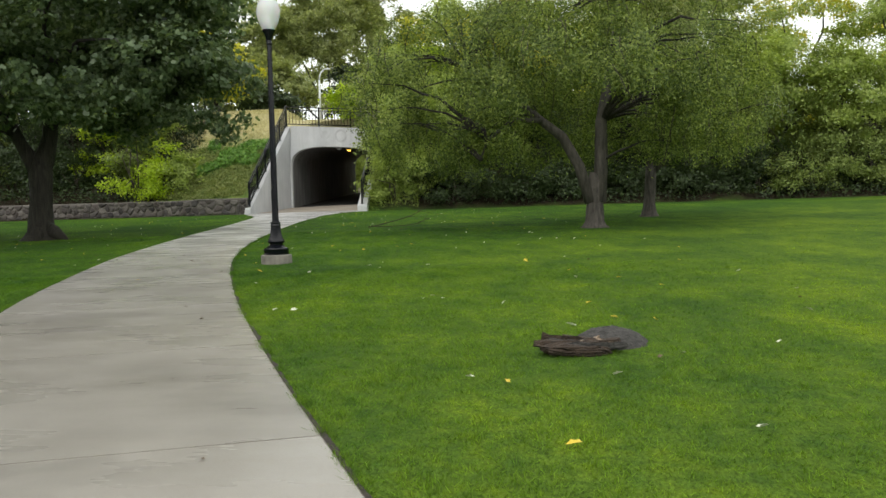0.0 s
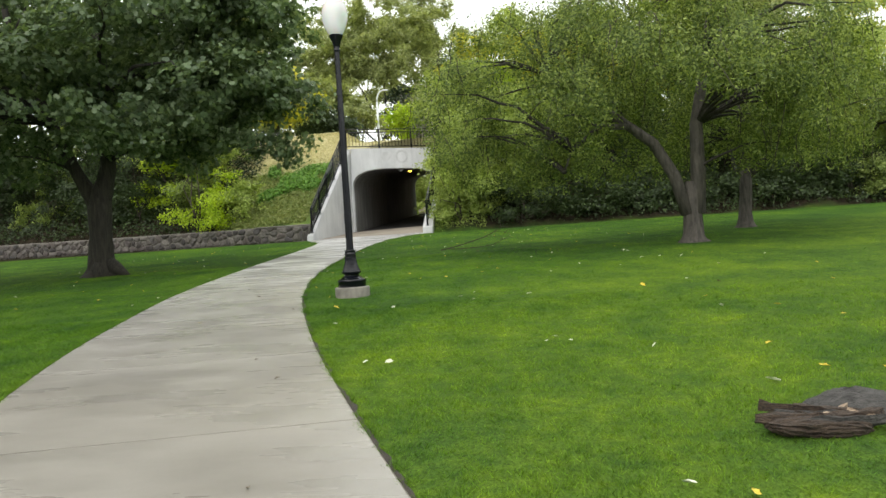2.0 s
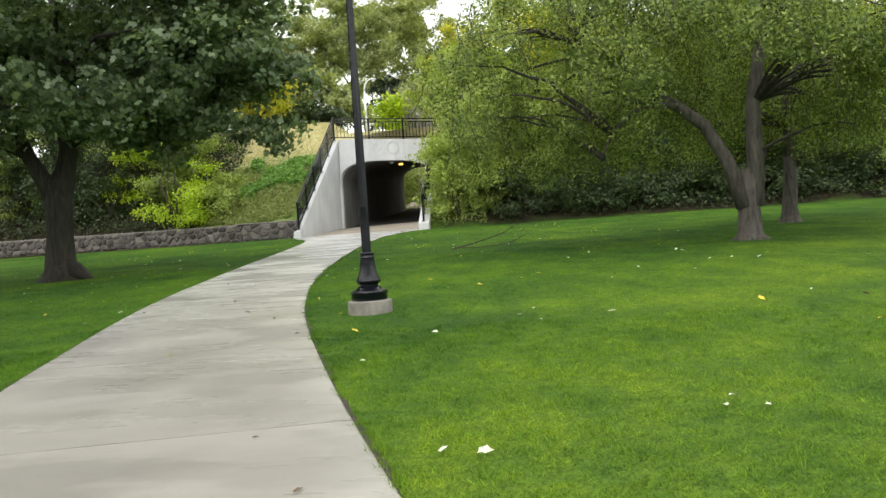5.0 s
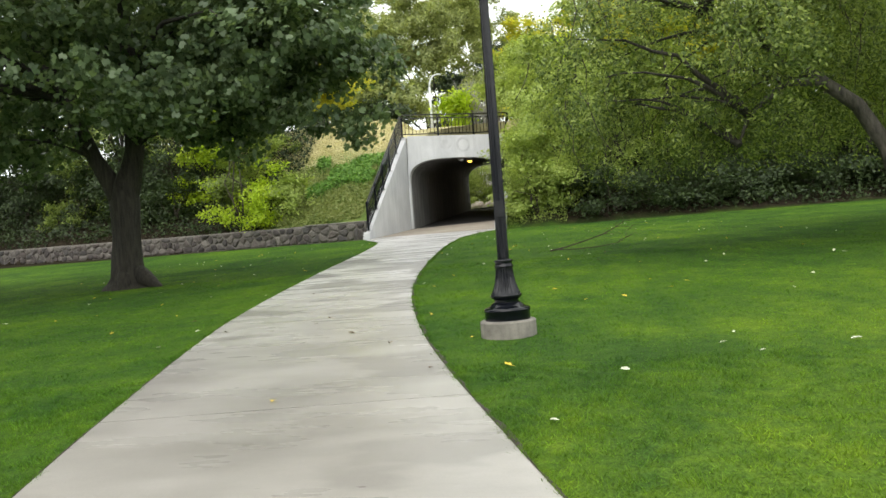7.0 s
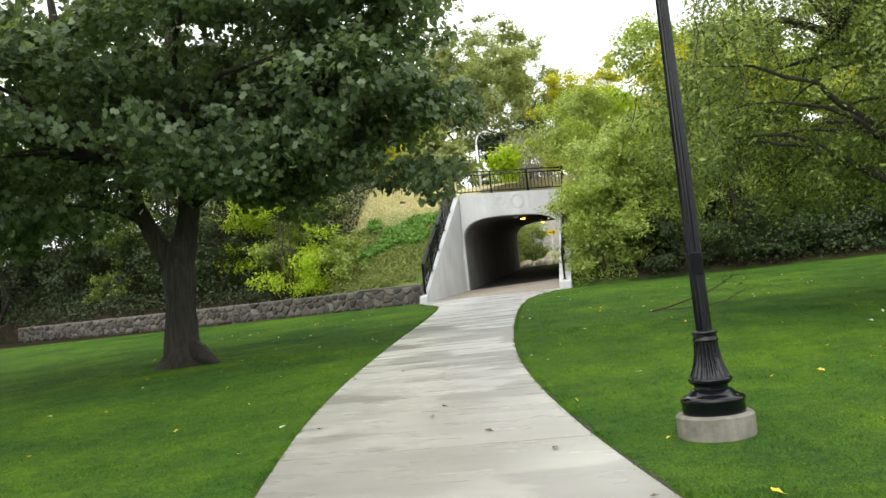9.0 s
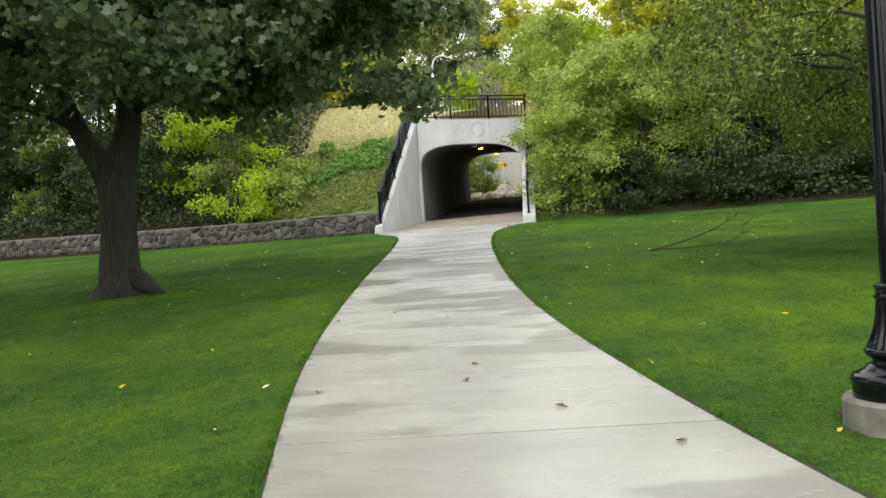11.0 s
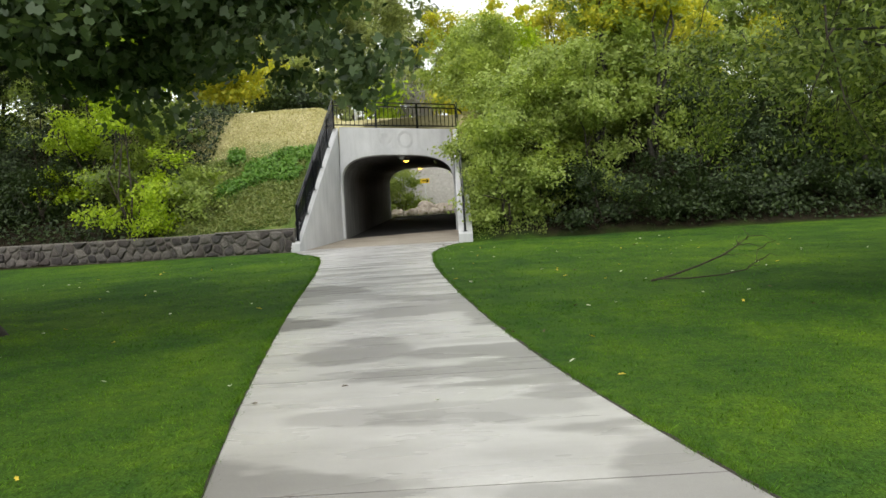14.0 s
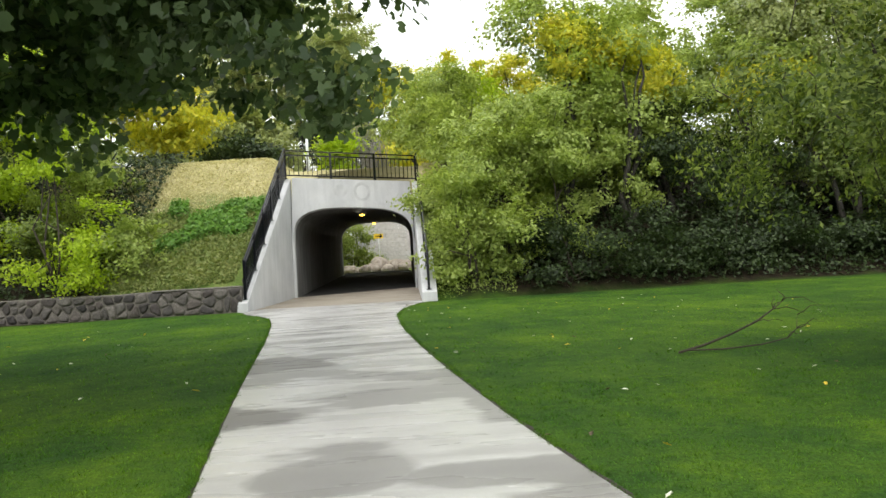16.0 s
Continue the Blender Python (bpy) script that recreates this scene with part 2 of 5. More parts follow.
MOSS = leaf_material("mid_shrub_leaves", (0.10, 0.145, 0.035), (0.2, 0.27, 0.07), (0.34, 0.41, 0.13), 0.4)
SPRUCE = leaf_material("dark_far_leaves", (0.03, 0.05, 0.024), (0.05, 0.08, 0.04), (0.085, 0.12, 0.06), 0.2)
WEED = leaf_material("weed_leaves", (0.08, 0.18, 0.03), (0.14, 0.29, 0.045), (0.22, 0.38, 0.08), 0.35)
DRY = leaf_material("dry_grass_blades", (0.34, 0.32, 0.14), (0.52, 0.48, 0.26), (0.66, 0.61, 0.4), 0.3)
SALLOW = leaf_material("bank_grass_blades", (0.12, 0.17, 0.04), (0.21, 0.265, 0.075), (0.34, 0.345, 0.13), 0.3)


# ---- mesh helpers ----
def mesh_of(name, verts, faces, material, smooth=False):
    me = bpy.data.meshes.new(name)
    me.from_pydata([tuple(v) for v in verts], [], faces)
    if smooth:
        me.polygons.foreach_set("use_smooth", [True] * len(me.polygons))
    me.materials.append(material)
    me.update()
    return me


def thing(name, data=None, parent=None, label="", category="", group="", kind="", at=None):
    ob = new(name, data)
    if parent:
        ob.parent = parent
    if at is not None:
        ob.matrix_basis = at if isinstance(at, Matrix) else Matrix.Translation(at)
    return tagged(ob, label, category, group, kind)


def part(name, bm, material, parent, label=""):
    """One bmesh as one mesh object under a thing or a part."""
    me = bpy.data.meshes.new(name)
    bm.to_mesh(me)
    bm.free()
    me.materials.append(material)
    return thing(name, me, parent, label)


def box(bm, size, m, bevel=0.0):
    vs = bmesh.ops.create_cube(bm, size=1.0, matrix=m @ Matrix.Diagonal((*size, 1)))["verts"]
    if bevel:
        es = list({e for v in vs for e in v.link_edges})
        bmesh.ops.bevel(bm, geom=es, offset=bevel, segments=1, affect="EDGES")


def lathe(profile, seg=32, flutes=0, depth=0.0, span=(0, 0)):
    """Turn (radius, height) pairs round z; flutes dent the stretch span of heights."""
    vs, fs = [], []
    for r, z in profile:
        for k in range(seg):
            a = 2 * math.pi * k / seg
            d = depth * (0.5 + 0.5 * math.cos(flutes * a)) if flutes and span[0] <= z <= span[1] else 0
            vs.append(((r - d) * math.cos(a), (r - d) * math.sin(a), z))
    for i in range(len(profile) - 1):
        for k in range(seg):
            j = (k + 1) % seg
            fs.append((i * seg + k, i * seg + j, (i + 1) * seg + j, (i + 1) * seg + k))
    # caps on rings of their own, so that they stay flat
    n, m = len(vs), (len(profile) - 1) * seg
    vs += vs[:seg] + vs[m:m + seg]
    fs.append(tuple(range(n, n + seg))[::-1])
    fs.append(tuple(range(n + seg, n + 2 * seg)))
    return vs, fs


def tube(points, radii, seg=8, rough=0.0, rng=None):
    """A tapered tube along points, its rings uneven by rough."""
    pts = [Vector(p) for p in points]
    vs, fs = [], []
    side = Vector((1, 0, 0))
    for i, p in enumerate(pts):
        d = (pts[min(i + 1, len(pts) - 1)] - pts[max(i - 1, 0)]).normalized()
        side = (side - d * side.dot(d)).normalized() if abs(side.dot(d)) < 0.99 else d.orthogonal().normalized()
        up = d.cross(side)
        for k in range(seg):
            a = 2 * math.pi * k / seg
            r = radii[i] * (1 + (rough * (rng.random() - 0.5) if rng is not None else 0))
            vs.append(p + side * (r * math.cos(a)) + up * (r * math.sin(a)))
    for i in range(len(pts) - 1):
        for k in range(seg):
            j = (k + 1) % seg
            fs.append((i * seg + k, i * seg + j, (i + 1) * seg + j, (i + 1) * seg + k))
    fs.append(tuple(range(seg))[::-1])
    fs.append(tuple(range((len(pts) - 1) * seg, len(pts) * seg)))
    return vs, fs


def joined(pieces):
    vs, fs = [], []
    for v, f in pieces:
        o = len(vs)
        vs.extend(v)
        fs.extend(tuple(i + o for i in g) for g in f)
    return vs, fs


def bend(a, b, sag, n=6, rng=None, wob=0.0):
    a, b = Vector(a), Vector(b)
    out = []
    for i in range(n + 1):
        t = i / n
        p = a.lerp(b, t) + Vector((0, 0, sag * 4 * t * (1 - t)))
        if rng is not None and 0 < i < n:
            p += Vector(rng.normal(0, wob, 3))
        out.append(p)
    return out


RHOMB = ((0, -0.5, 0), (0.3, -0.05, 0.06), (0, 0.5, 0), (-0.3, -0.05, 0.06))
SLIM = ((0, -0.5, 0), (0.17, -0.05, 0.04), (0, 0.5, 0), (-0.17, -0.05, 0.04))
OVAL = ((0, -0.5, 0), (0.21, -0.05, 0.05), (0, 0.5, 0), (-0.21, -0.05, 0.05))
TRI = ((0, -0.5, 0), (0.36, 0.3, 0.05), (-0.3, 0.36, 0))
LOBED = ((0, -0.45, 0), (0.5, -0.17, -0.07), (0.23, 0.03, 0.03), (0.36, 0.36, -0.05), (0, 0.58, -0.08), (-0.36, 0.36, -0.05), (-0.23, 0.03, 0.03), (-0.5, -0.17, -0.07))


def leaves(name, centres, facing, sizes, template, material, rng):
    """Many leaves of one shape as one mesh: each at its place, facing roughly its way."""
    n, k = len(centres), len(template)
    t = np.array(template)
    nrm = facing + rng.normal(0, 0.45, (n, 3))
    nrm /= np.linalg.norm(nrm, axis=1, keepdims=True) + 1e-9
    u = np.cross(nrm, rng.normal(0, 1, (n, 3)))
    u /= np.linalg.norm(u, axis=1, keepdims=True) + 1e-9
    v = np.cross(nrm, u)
    co = centres[:, None, :] + sizes[:, None, None] * (t[None, :, 0, None] * u[:, None, :] + t[None, :, 1, None] * v[:, None, :] + t[None, :, 2, None] * nrm[:, None, :])
    me = bpy.data.meshes.new(name)
    me.vertices.add(n * k)
    me.vertices.foreach_set("co", co.reshape(-1))
    me.loops.add(n * k)
    me.loops.foreach_set("vertex_index", np.arange(n * k, dtype=np.int32))
    me.polygons.add(n)
    me.polygons.foreach_set("loop_start", np.arange(0, n * k, k, dtype=np.int32))
    me.update(calc_edges=True)
    me.materials.append(material)
    return me


def clumps(rng, blobs, count, shell=0.55, floor_z=None, bough=0.75, each=9, droop=0.0):
    """Centres of leaf clumps: boughs sit near the skin of several ellipsoids (cx, cy, cz, rx, ry, rz), each a flat spray of clumps."""
    b = np.array(blobs, float)
    w = b[:, 3] * b[:, 4] + b[:, 3] * b[:, 5]
    nb = max(3, count // each)
    idx = rng.choice(len(b), nb, p=w / w.sum())
    d = rng.normal(0, 1, (nb, 3))
    d /= np.linalg.norm(d, axis=1, keepdims=True)
    r = shell + (1 - shell) * rng.random(nb) ** 0.6
    c = b[idx, :3] + d * r[:, None] * b[idx, 3:]
    c, d = np.repeat(c, each, axis=0), np.repeat(d, each, axis=0)
    g = rng.normal(0, 1, c.shape) * bough * np.array((0.62, 0.62, 0.24))
    g[:, 2] -= 0.28 * bough * (g[:, 0] * d[:, 0] + g[:, 1] * d[:, 1]) / bough + droop * rng.random(len(c))
    c = c + g
    if floor_z is not None:
        keep = c[:, 2] > floor_z
        c, d = c[keep], d[keep]
    return c, d


def crown_mesh(name, rng, cl, out, per, spread, size, template, material, flat=0.6, lift=0.7, hang=0.0):
    c = np.repeat(cl, per, axis=0)
    o = np.repeat(out, per, axis=0)
    g = rng.normal(0, 1, c.shape) * np.repeat(spread * (0.6 + 0.8 * rng.random((len(cl), 1))), per, axis=0)
    g[:, 2] *= flat
    if hang:
        g[:, 2] -= hang * rng.random(len(c)) ** 1.5
    face = o * 0.7 + np.array((0, 0, lift))
    return leaves(name, c + g, face, size * (0.65 + 0.7 * rng.random(len(c))), template, material, rng)


# ---- the lie of the land ----
SLOPE = 0.05
AXIS_L, AXIS_R = -11.4, -6.5          # inner faces of the tunnel
WING_L0, WING_L1 = (-12.1, 42.3), (-11.5, 49.0)
WING_R0, WING_R1 = (-6.4, 42.1), (-6.4, 51.8)
FACE_L, FACE_R = 49.0, 51.8            # the skewed portal face
FAR_END = 74.5


def smooth(a, b, v):
    t = min(1.0, max(0.0, (v - a) / (b - a)))
    return t * t * (3 - 2 * t)


def low(y):
    return SLOPE * y if y < 44 else SLOPE * 44 + 0.07 * (y - 44)


def face_y(x):
    return FACE_L + (FACE_R - FACE_L) * (x - WING_L1[0]) / (WING_R1[0] - WING_L1[0])


def left_wing_x(y):
    t = (y - WING_L0[1]) / (WING_L1[1] - WING_L0[1])
    return WING_L0[0] + (WING_L1[0] - WING_L0[0]) * t


def stone_wall_y(x):
    return 42.55 + 0.012 * max(0, -12 - x) ** 1.9


def in_trench(x, y):
    if 42.0 < y < face_y(x) + 0.2:
        return left_wing_x(y) - 0.2 < x < WING_R0[0] + 0.2
    if y >= FAR_END - 0.2:
        return -13.5 < x < -3 and y < 88
    return False


def height(x, y):
    plain = SLOPE * min(y, 400)
    if y < 41 and x > -60:
        return plain
    if in_trench(x, y):
        return low(y) - 0.03 if y < 60 else 4.45 + 0.02 * (y - 75)
    if x < -9:
        y0 = stone_wall_y(x) + 0.1
        if y < y0:
            return SLOPE * min(y, y0)
        z0 = SLOPE * y0 + 0.72
        slope = 0.66
    else:
        y0 = 42.4 + 0.02 * max(0, x)
        if y < y0:
            return plain
        z0 = SLOPE * y0
        slope = 0.72 if x < 3 else 0.45
    rise = z0 + slope * (y - y0) + 0.3 * noise.noise((x * 0.35, y * 0.35, 3.0)) + 0.08 * noise.noise((x * 1.4, y * 1.4, 3.0))
    top = 9.2 - 0.85 * smooth(-13.0, -11.5, x) * (1 - smooth(-5.5, -4.0, x))
    return rise if rise < top - 0.7 else top - 0.7 * math.exp(-(rise - top + 0.7) / 0.7)


def build_ground():
    xs = sorted({round(v, 3) for v in [*np.arange(-48, 30.1, 0.75), *np.arange(-13.4, -5.4, 0.2), *(30 * 1.35 ** k for k in range(9)), *(-48 * 1.35 ** k for k in range(8))]})
    ys = sorted({round(v, 3) for v in [*np.arange(-14, 40, 0.75), *np.arange(40, 58, 0.3), *np.arange(58, 96, 0.8), *(96 * 1.35 ** k for k in range(6)), *(-14 * 1.5 ** k for k in range(9))]})
    vs = [(x, y, height(x, y)) for y in ys for x in xs]
    nx = len(xs)
    fs = []
    for j in range(len(ys) - 1):
        for i in range(nx - 1):
            f = (j * nx + i, j * nx + i + 1, (j + 1) * nx + i + 1, (j + 1) * nx + i)
            zs = [vs[k][2] for k in f]
            if max(zs) - min(zs) > 1.1 and -14 < xs[i] < -5 and (ys[j] < 60 or 72 < ys[j] < 77):
                continue
            fs.append(f)
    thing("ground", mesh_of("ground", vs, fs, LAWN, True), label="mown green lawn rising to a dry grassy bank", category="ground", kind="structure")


build_ground()


def smooth_line(points):
    """A smooth x for any y through a few (y, x) knots."""
    def at(y):
        k = 0
        while k < len(points) - 2 and y > points[k + 1][0]:
            k += 1
        p = [points[min(max(k + i, 0), len(points) - 1)] for i in (-1, 0, 1, 2)]
        (y0, x0), (y1, x1) = p[1], p[2]
        t = (y - y0) / (y1 - y0)
        m0 = (p[2][1] - p[0][1]) / (p[2][0] - p[0][0]) * (y1 - y0)
        m1 = (p[3][1] - p[1][1]) / (p[3][0] - p[1][0]) * (y1 - y0)
        return (2 * t**3 - 3 * t**2 + 1) * x0 + (t**3 - 2 * t**2 + t) * m0 + (3 * t**2 - 2 * t**3) * x1 + (t**3 - t**2) * m1
    return at


left_edge = smooth_line([(-12, 4.2), (-4, 0.2), (0, -1.7), (5, -3.97), (9.2, -5.6), (12.2, -6.5), (16.7, -7.6), (23, -8.58), (33, -9.86), (38, -10.75), (41, -12.0), (43, -12.05)])
right_edge = smooth_line([(-12, 7.4), (-4, 3.0), (0, 0.95), (3.5, -0.56), (7, -1.98), (10.5, -3.27), (15, -4.67), (20, -5.73), (27, -6.58), (33.5, -7.08), (38, -7.1), (41.8, -6.45), (43, -6.4)])


def build_path():
    """Concrete path cast in panels with sawn joints between them."""
    path = thing("path", label="damp pale concrete footpath curving to the tunnel", category="path", kind="structure")
    first, step = 4.27, 2.57
    cuts = [first + step * k for k in range(-6, 15)] + [43.0]
    for a, b in zip(cuts[:-1], cuts[1:]):
        n = 8
        vs, fs = [], []
        for i in range(n + 1):
            y = a + 0.007 + (b - a - 0.014) * i / n
            l, r = left_edge(y), right_edge(y)
            # joints lie square to the walk at first, then straight across
            d = right_edge(y + 0.3) - right_edge(y - 0.3)
            tilt = (r - l) * d / 0.6 * 0.55 * (1 - smooth(8, 19, y))
            z = low(y)
            row = []
            for t in (0, 0.004, 0.25, 0.5, 0.75, 0.996, 1):
                yy = y + tilt * (1 - t)
                ll, rr = left_edge(yy), right_edge(yy)
                row.append((ll + (rr - ll) * t, yy, low(yy) + (0.02 if 0 < t < 1 else 0.012)))
            vs += [(row[0][0], row[0][1], row[0][2] - 0.12), *row, (row[-1][0], row[-1][1], row[-1][2] - 0.12)]
        w = 9
        for i in range(n):
            for k in range(w - 1):
                fs.append((i * w + k, i * w + k + 1, (i + 1) * w + k + 1, (i + 1) * w + k))
        fs += [tuple(range(w))[::-1], tuple(range(n * w, n * w + w))]
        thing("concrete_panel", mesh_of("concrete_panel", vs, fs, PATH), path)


build_path()


# ---- tunnel, head wall and wings ----
def arch(x0, x1, z0, spring, crown, n=18):
    """Points of a flat arched opening from the left foot over the crown to the right foot."""
    pts = [(x0, z0), (x0, spring - 0.4)]
    c, hw = (x0 + x1) / 2, (x1 - x0) / 2
    for i in range(n + 1):
        a = math.pi * (1 - i / n)
        pts.append((c + hw * math.copysign(abs(math.cos(a)) ** 0.62, math.cos(a)), spring + (crown - spring) * math.sin(a) ** 0.75))
    return pts + [(x1, spring - 0.4), (x1, z0)]


SPRING, CROWN, TOP = 2.45, 3.7, 7.55


def build_tunnel():
    tun = thing("tunnel", label="grey concrete pedestrian tunnel under the road", category="tunnel", kind="structure")
    prof = arch(AXIS_L, AXIS_R, 0.0, SPRING, CROWN)
    big = arch(AXIS_L - 0.35, AXIS_R + 0.35, 0.0, SPRING, CROWN + 0.35)
    vs, fs = [], []
    for far in (False, True):
        for pr in (prof, big):
            for x, z in pr:
                y = FAR_END if far else face_y(x) + 0.3
                vs.append((x, y, low(y) + z))
    n = len(prof)
    for i in range(n - 1):
        fs += [(i, i + 1, 2 * n + i + 1, 2 * n + i), (n + i, 3 * n + i, 3 * n + i + 1, n + i + 1), (2 * n + i, 2 * n + i + 1, 3 * n + i + 1, 3 * n + i)]
    thing("vault", mesh_of("vault", vs, fs, SHADED_LINING), tun)
    # floor of the tunnel and the court before it
    fl = []
    for y in (43.0, 46, 49, 52, 56, 60, 66, FAR_END, 77):
        xl, xr = (left_wing_x(min(y, 49)) + 0.0, -6.4) if y < 50 else (AXIS_L - 0.1, AXIS_R + 0.1)
        fl += [(xl, y, low(y) + 0.02), (xr, y, low(y) + 0.02)]
    thing("tunnel_floor", mesh_of("tunnel_floor", fl, [(2 * i, 2 * i + 1, 2 * i + 3, 2 * i + 2) for i in range(2)], COURT), tun)
    # inner floor, the tunnel's darkness carried by its colour
    a, b = AXIS_L - 0.1, AXIS_R + 0.1
    inner = [(a, face_y(a) + 0.55, low(face_y(a)) + 0.03), (b, face_y(b) + 0.55, low(face_y(b)) + 0.03)]
    for y in (56, 62, 68, FAR_END, 78):
        inner += [(a, y, low(y) + 0.02), (b, y, low(y) + 0.02)]
    thing("dark_floor", mesh_of("dark_floor", inner, [(2 * i, 2 * i + 1, 2 * i + 3, 2 * i + 2) for i in range(5)], FLOOR_SHADE), tun)
    sill = [(left_wing_x(49), 49, low(49) + 0.02), (WING_R0[0], 49, low(49) + 0.02), (AXIS_R + 0.1, face_y(AXIS_R + 0.1) + 0.6, low(face_y(AXIS_R)) + 0.045), (AXIS_L - 0.1, face_y(AXIS_L - 0.1) + 0.6, low(face_y(AXIS_L)) + 0.045)]
    thing("threshold", mesh_of("threshold", sill, [(0, 1, 2, 3)], COURT), tun)
    # head wall with the arched opening, along the skewed face
    vs, fs = [], []
    pr = [(x, low(50) - 0.1 + z + (0.1 if z > 0 else 0)) for x, z in prof]
    n = len(pr)
    for dy in (0.0, 0.4):
        for x, z in pr:
            vs.append((x, face_y(x) + dy, z))
        for x, z in pr:
            xo = min(max(x, WING_L1[0] - 0.0), WING_R1[0])
            if x in (AXIS_L,):
                xo = WING_L1[0]
            if x in (AXIS_R,):
                xo = WING_R1[0]
            zo = z if z < pr[1][1] + 0.01 else TOP
            vs.append((xo, face_y(xo) + dy, zo))
    for i in range(n - 1):
        fs += [(i, n + i, n + i + 1, i + 1), (2 * n + i, 2 * n + i + 1, 3 * n + i + 1, 3 * n + i), (i, i + 1, 2 * n + i + 1, 2 * n + i), (n + i, 3 * n + i, 3 * n + i + 1, n + i + 1)]
    thing("head_wall", mesh_of("head_wall", vs, fs, CONC), tun)
    # raised band round the arch
    vs, fs = [], []
    outer = arch(AXIS_L - 0.02, AXIS_R + 0.02, 0, SPRING, CROWN + 0.3)
    for dy in (-0.14, 0.02):
        for pr2 in (prof, outer):
            for x, z in pr2[2:-2]:
                x = min(max(x, WING_L1[0] + 0.02), WING_R1[0] - 0.02)
                vs.append((x, face_y(x) + dy, low(50) + z))
    n = len(prof) - 4
    for i in range(n - 1):
        fs += [(i, n + i, n + i + 1, i + 1), (n + i, 3 * n + i, 3 * n + i + 1, n + i + 1), (i, i + 1, 2 * n + i + 1, 2 * n + i)]
    thing("arch_band", mesh_of("arch_band", vs, fs, CONC), tun)

    # a faint ring sprayed on the head wall, half scrubbed off, and a blot beside it
    lean = math.degrees(math.atan2(FACE_R - FACE_L, WING_R1[0] - WING_L1[0]))
    for name, outer, inner, x, z, sx in (("sprayed_ring", 0.42, 0.29, -8.6, 7.02, 0.95), ("sprayed_blot", 0.26, 0.02, -9.5, 7.06, 1.3)):
        n = 40
        rr = [(outer * (1 + 0.05 * noise.noise((math.cos(k * 0.157) * 2, math.sin(k * 0.157) * 2, 1.0))), inner) for k in range(n)]
        vs = [(sx * r[j] * math.cos(2 * math.pi * k / n), r[j] * math.sin(2 * math.pi * k / n), 0.002) for k, r in enumerate(rr) for j in (0, 1)]
        fs = [(2 * k, 2 * ((k + 1) % n), 2 * ((k + 1) % n) + 1, 2 * k + 1) for k in range(n)]
        thing(name, mesh_of(name, vs, fs, PATCH), tun, "faint scrubbed grey paint", at=pose(x, face_y(x) - 0.001, z, 90, 0, lean))

    def wing(name, p0, p1, z0, z1, outside):
        """A wall from p0 to p1, its top rising from z0 to z1, thick towards outside."""
        v = []
        for (x, y), zt in ((p0, z0), (p1, z1)):
            for dx in (0, outside):
                v += [(x + dx, y, low(y) - 0.4), (x + dx, y, zt)]
        f = [(0, 1, 3, 2), (4, 6, 7, 5), (0, 4, 5, 1), (2, 3, 7, 6), (1, 5, 7, 3)]
        bm = bmesh.new()
        bv = [bm.verts.new(c) for c in v]
        for g in f:
            bm.faces.new([bv[k] for k in g])
        bmesh.ops.recalc_face_normals(bm, faces=bm.faces)
        bmesh.ops.bevel(bm, geom=list(bm.edges), offset=0.02, segments=1, affect="EDGES")
        part(name, bm, CONC, tun)

    wing("wing_wall", WING_L0, (WING_L1[0] + 0.03, WING_L1[1] + 0.3), 2.42, TOP, -0.36)
    wing("wing_wall", WING_R0, WING_R1, 2.42, TOP, 0.5)


build_tunnel()


# ---- railings ----
def railing(name, a, b, posts, tall, gap, label):
    """Black steel fence from a to b (points on the wall top): posts, two rails above, one below, balusters."""
    a, b = Vector(a), Vector(b)
    rail = thing(name, label=label, category="railing", group="tunnel railings")
    run = b - a
    flat = math.hypot(run.x, run.y)
    yaw = math.degrees(math.atan2(run.y, run.x))
    pitch = math.atan2(run.z, flat)
    turn = pose(0, 0, 0, 0, 0, yaw)

    def bar_mesh(nm, size, bev=0.004):
        bm = bmesh.new()
        box(bm, size, Matrix.Identity(4), bev)
        me = bpy.data.meshes.new(nm)
        bm.to_mesh(me)
        bm.free()
        me.materials.append(BLACK)
        return me

    post_me = bar_mesh("post", (0.085, 0.085, tall))
    foot_me = bar_mesh("base_plate", (0.16, 0.16, 0.02))
    long_me = bar_mesh("rail", (run.length, 0.05, 0.055))
    for k in range(posts):
        p = a + run * (k / (posts - 1))
        ob = thing("post", post_me, rail, at=Matrix.Translation(p + Vector((0, 0, tall / 2))) @ turn)
        thing("base_plate", foot_me, ob, at=Matrix.Translation((0, 0, -tall / 2 + 0.012)))
    mid = (a + b) / 2
    for z in (tall - 0.02, tall - 0.2, 0.14):
        thing("rail", long_me, rail, at=Matrix.Translation(mid + Vector((0, 0, z))) @ turn @ Matrix.Rotation(-pitch, 4, "Y"))
    h = tall - 0.2 - 0.14
    bar_me = bar_mesh("baluster", (0.027, 0.027, h), 0)
    n = int(flat / gap)
    for k in range(1, n):
        p = a + run * (k / n)
        thing("baluster", bar_me, rail, at=Matrix.Translation(p + Vector((0, 0, 0.14 + h / 2))) @ turn)
    return rail


fl = Vector((WING_L1[0] - 0.2, FACE_L + 0.2, TOP))
fr = Vector((WING_R1[0] + 0.2, FACE_R + 0.2, TOP))
railing("railing", fl, fr, 4, 1.2, 0.2, "black steel railing on the tunnel's head wall")
railing("railing", (WING_L0[0] - 0.1, WING_L0[1] + 0.15, 2.53), fl + Vector((0.05, -0.15, -0.05)), 6, 1.3, 0.13, "black steel railing sloping down the wing wall by the stone wall")
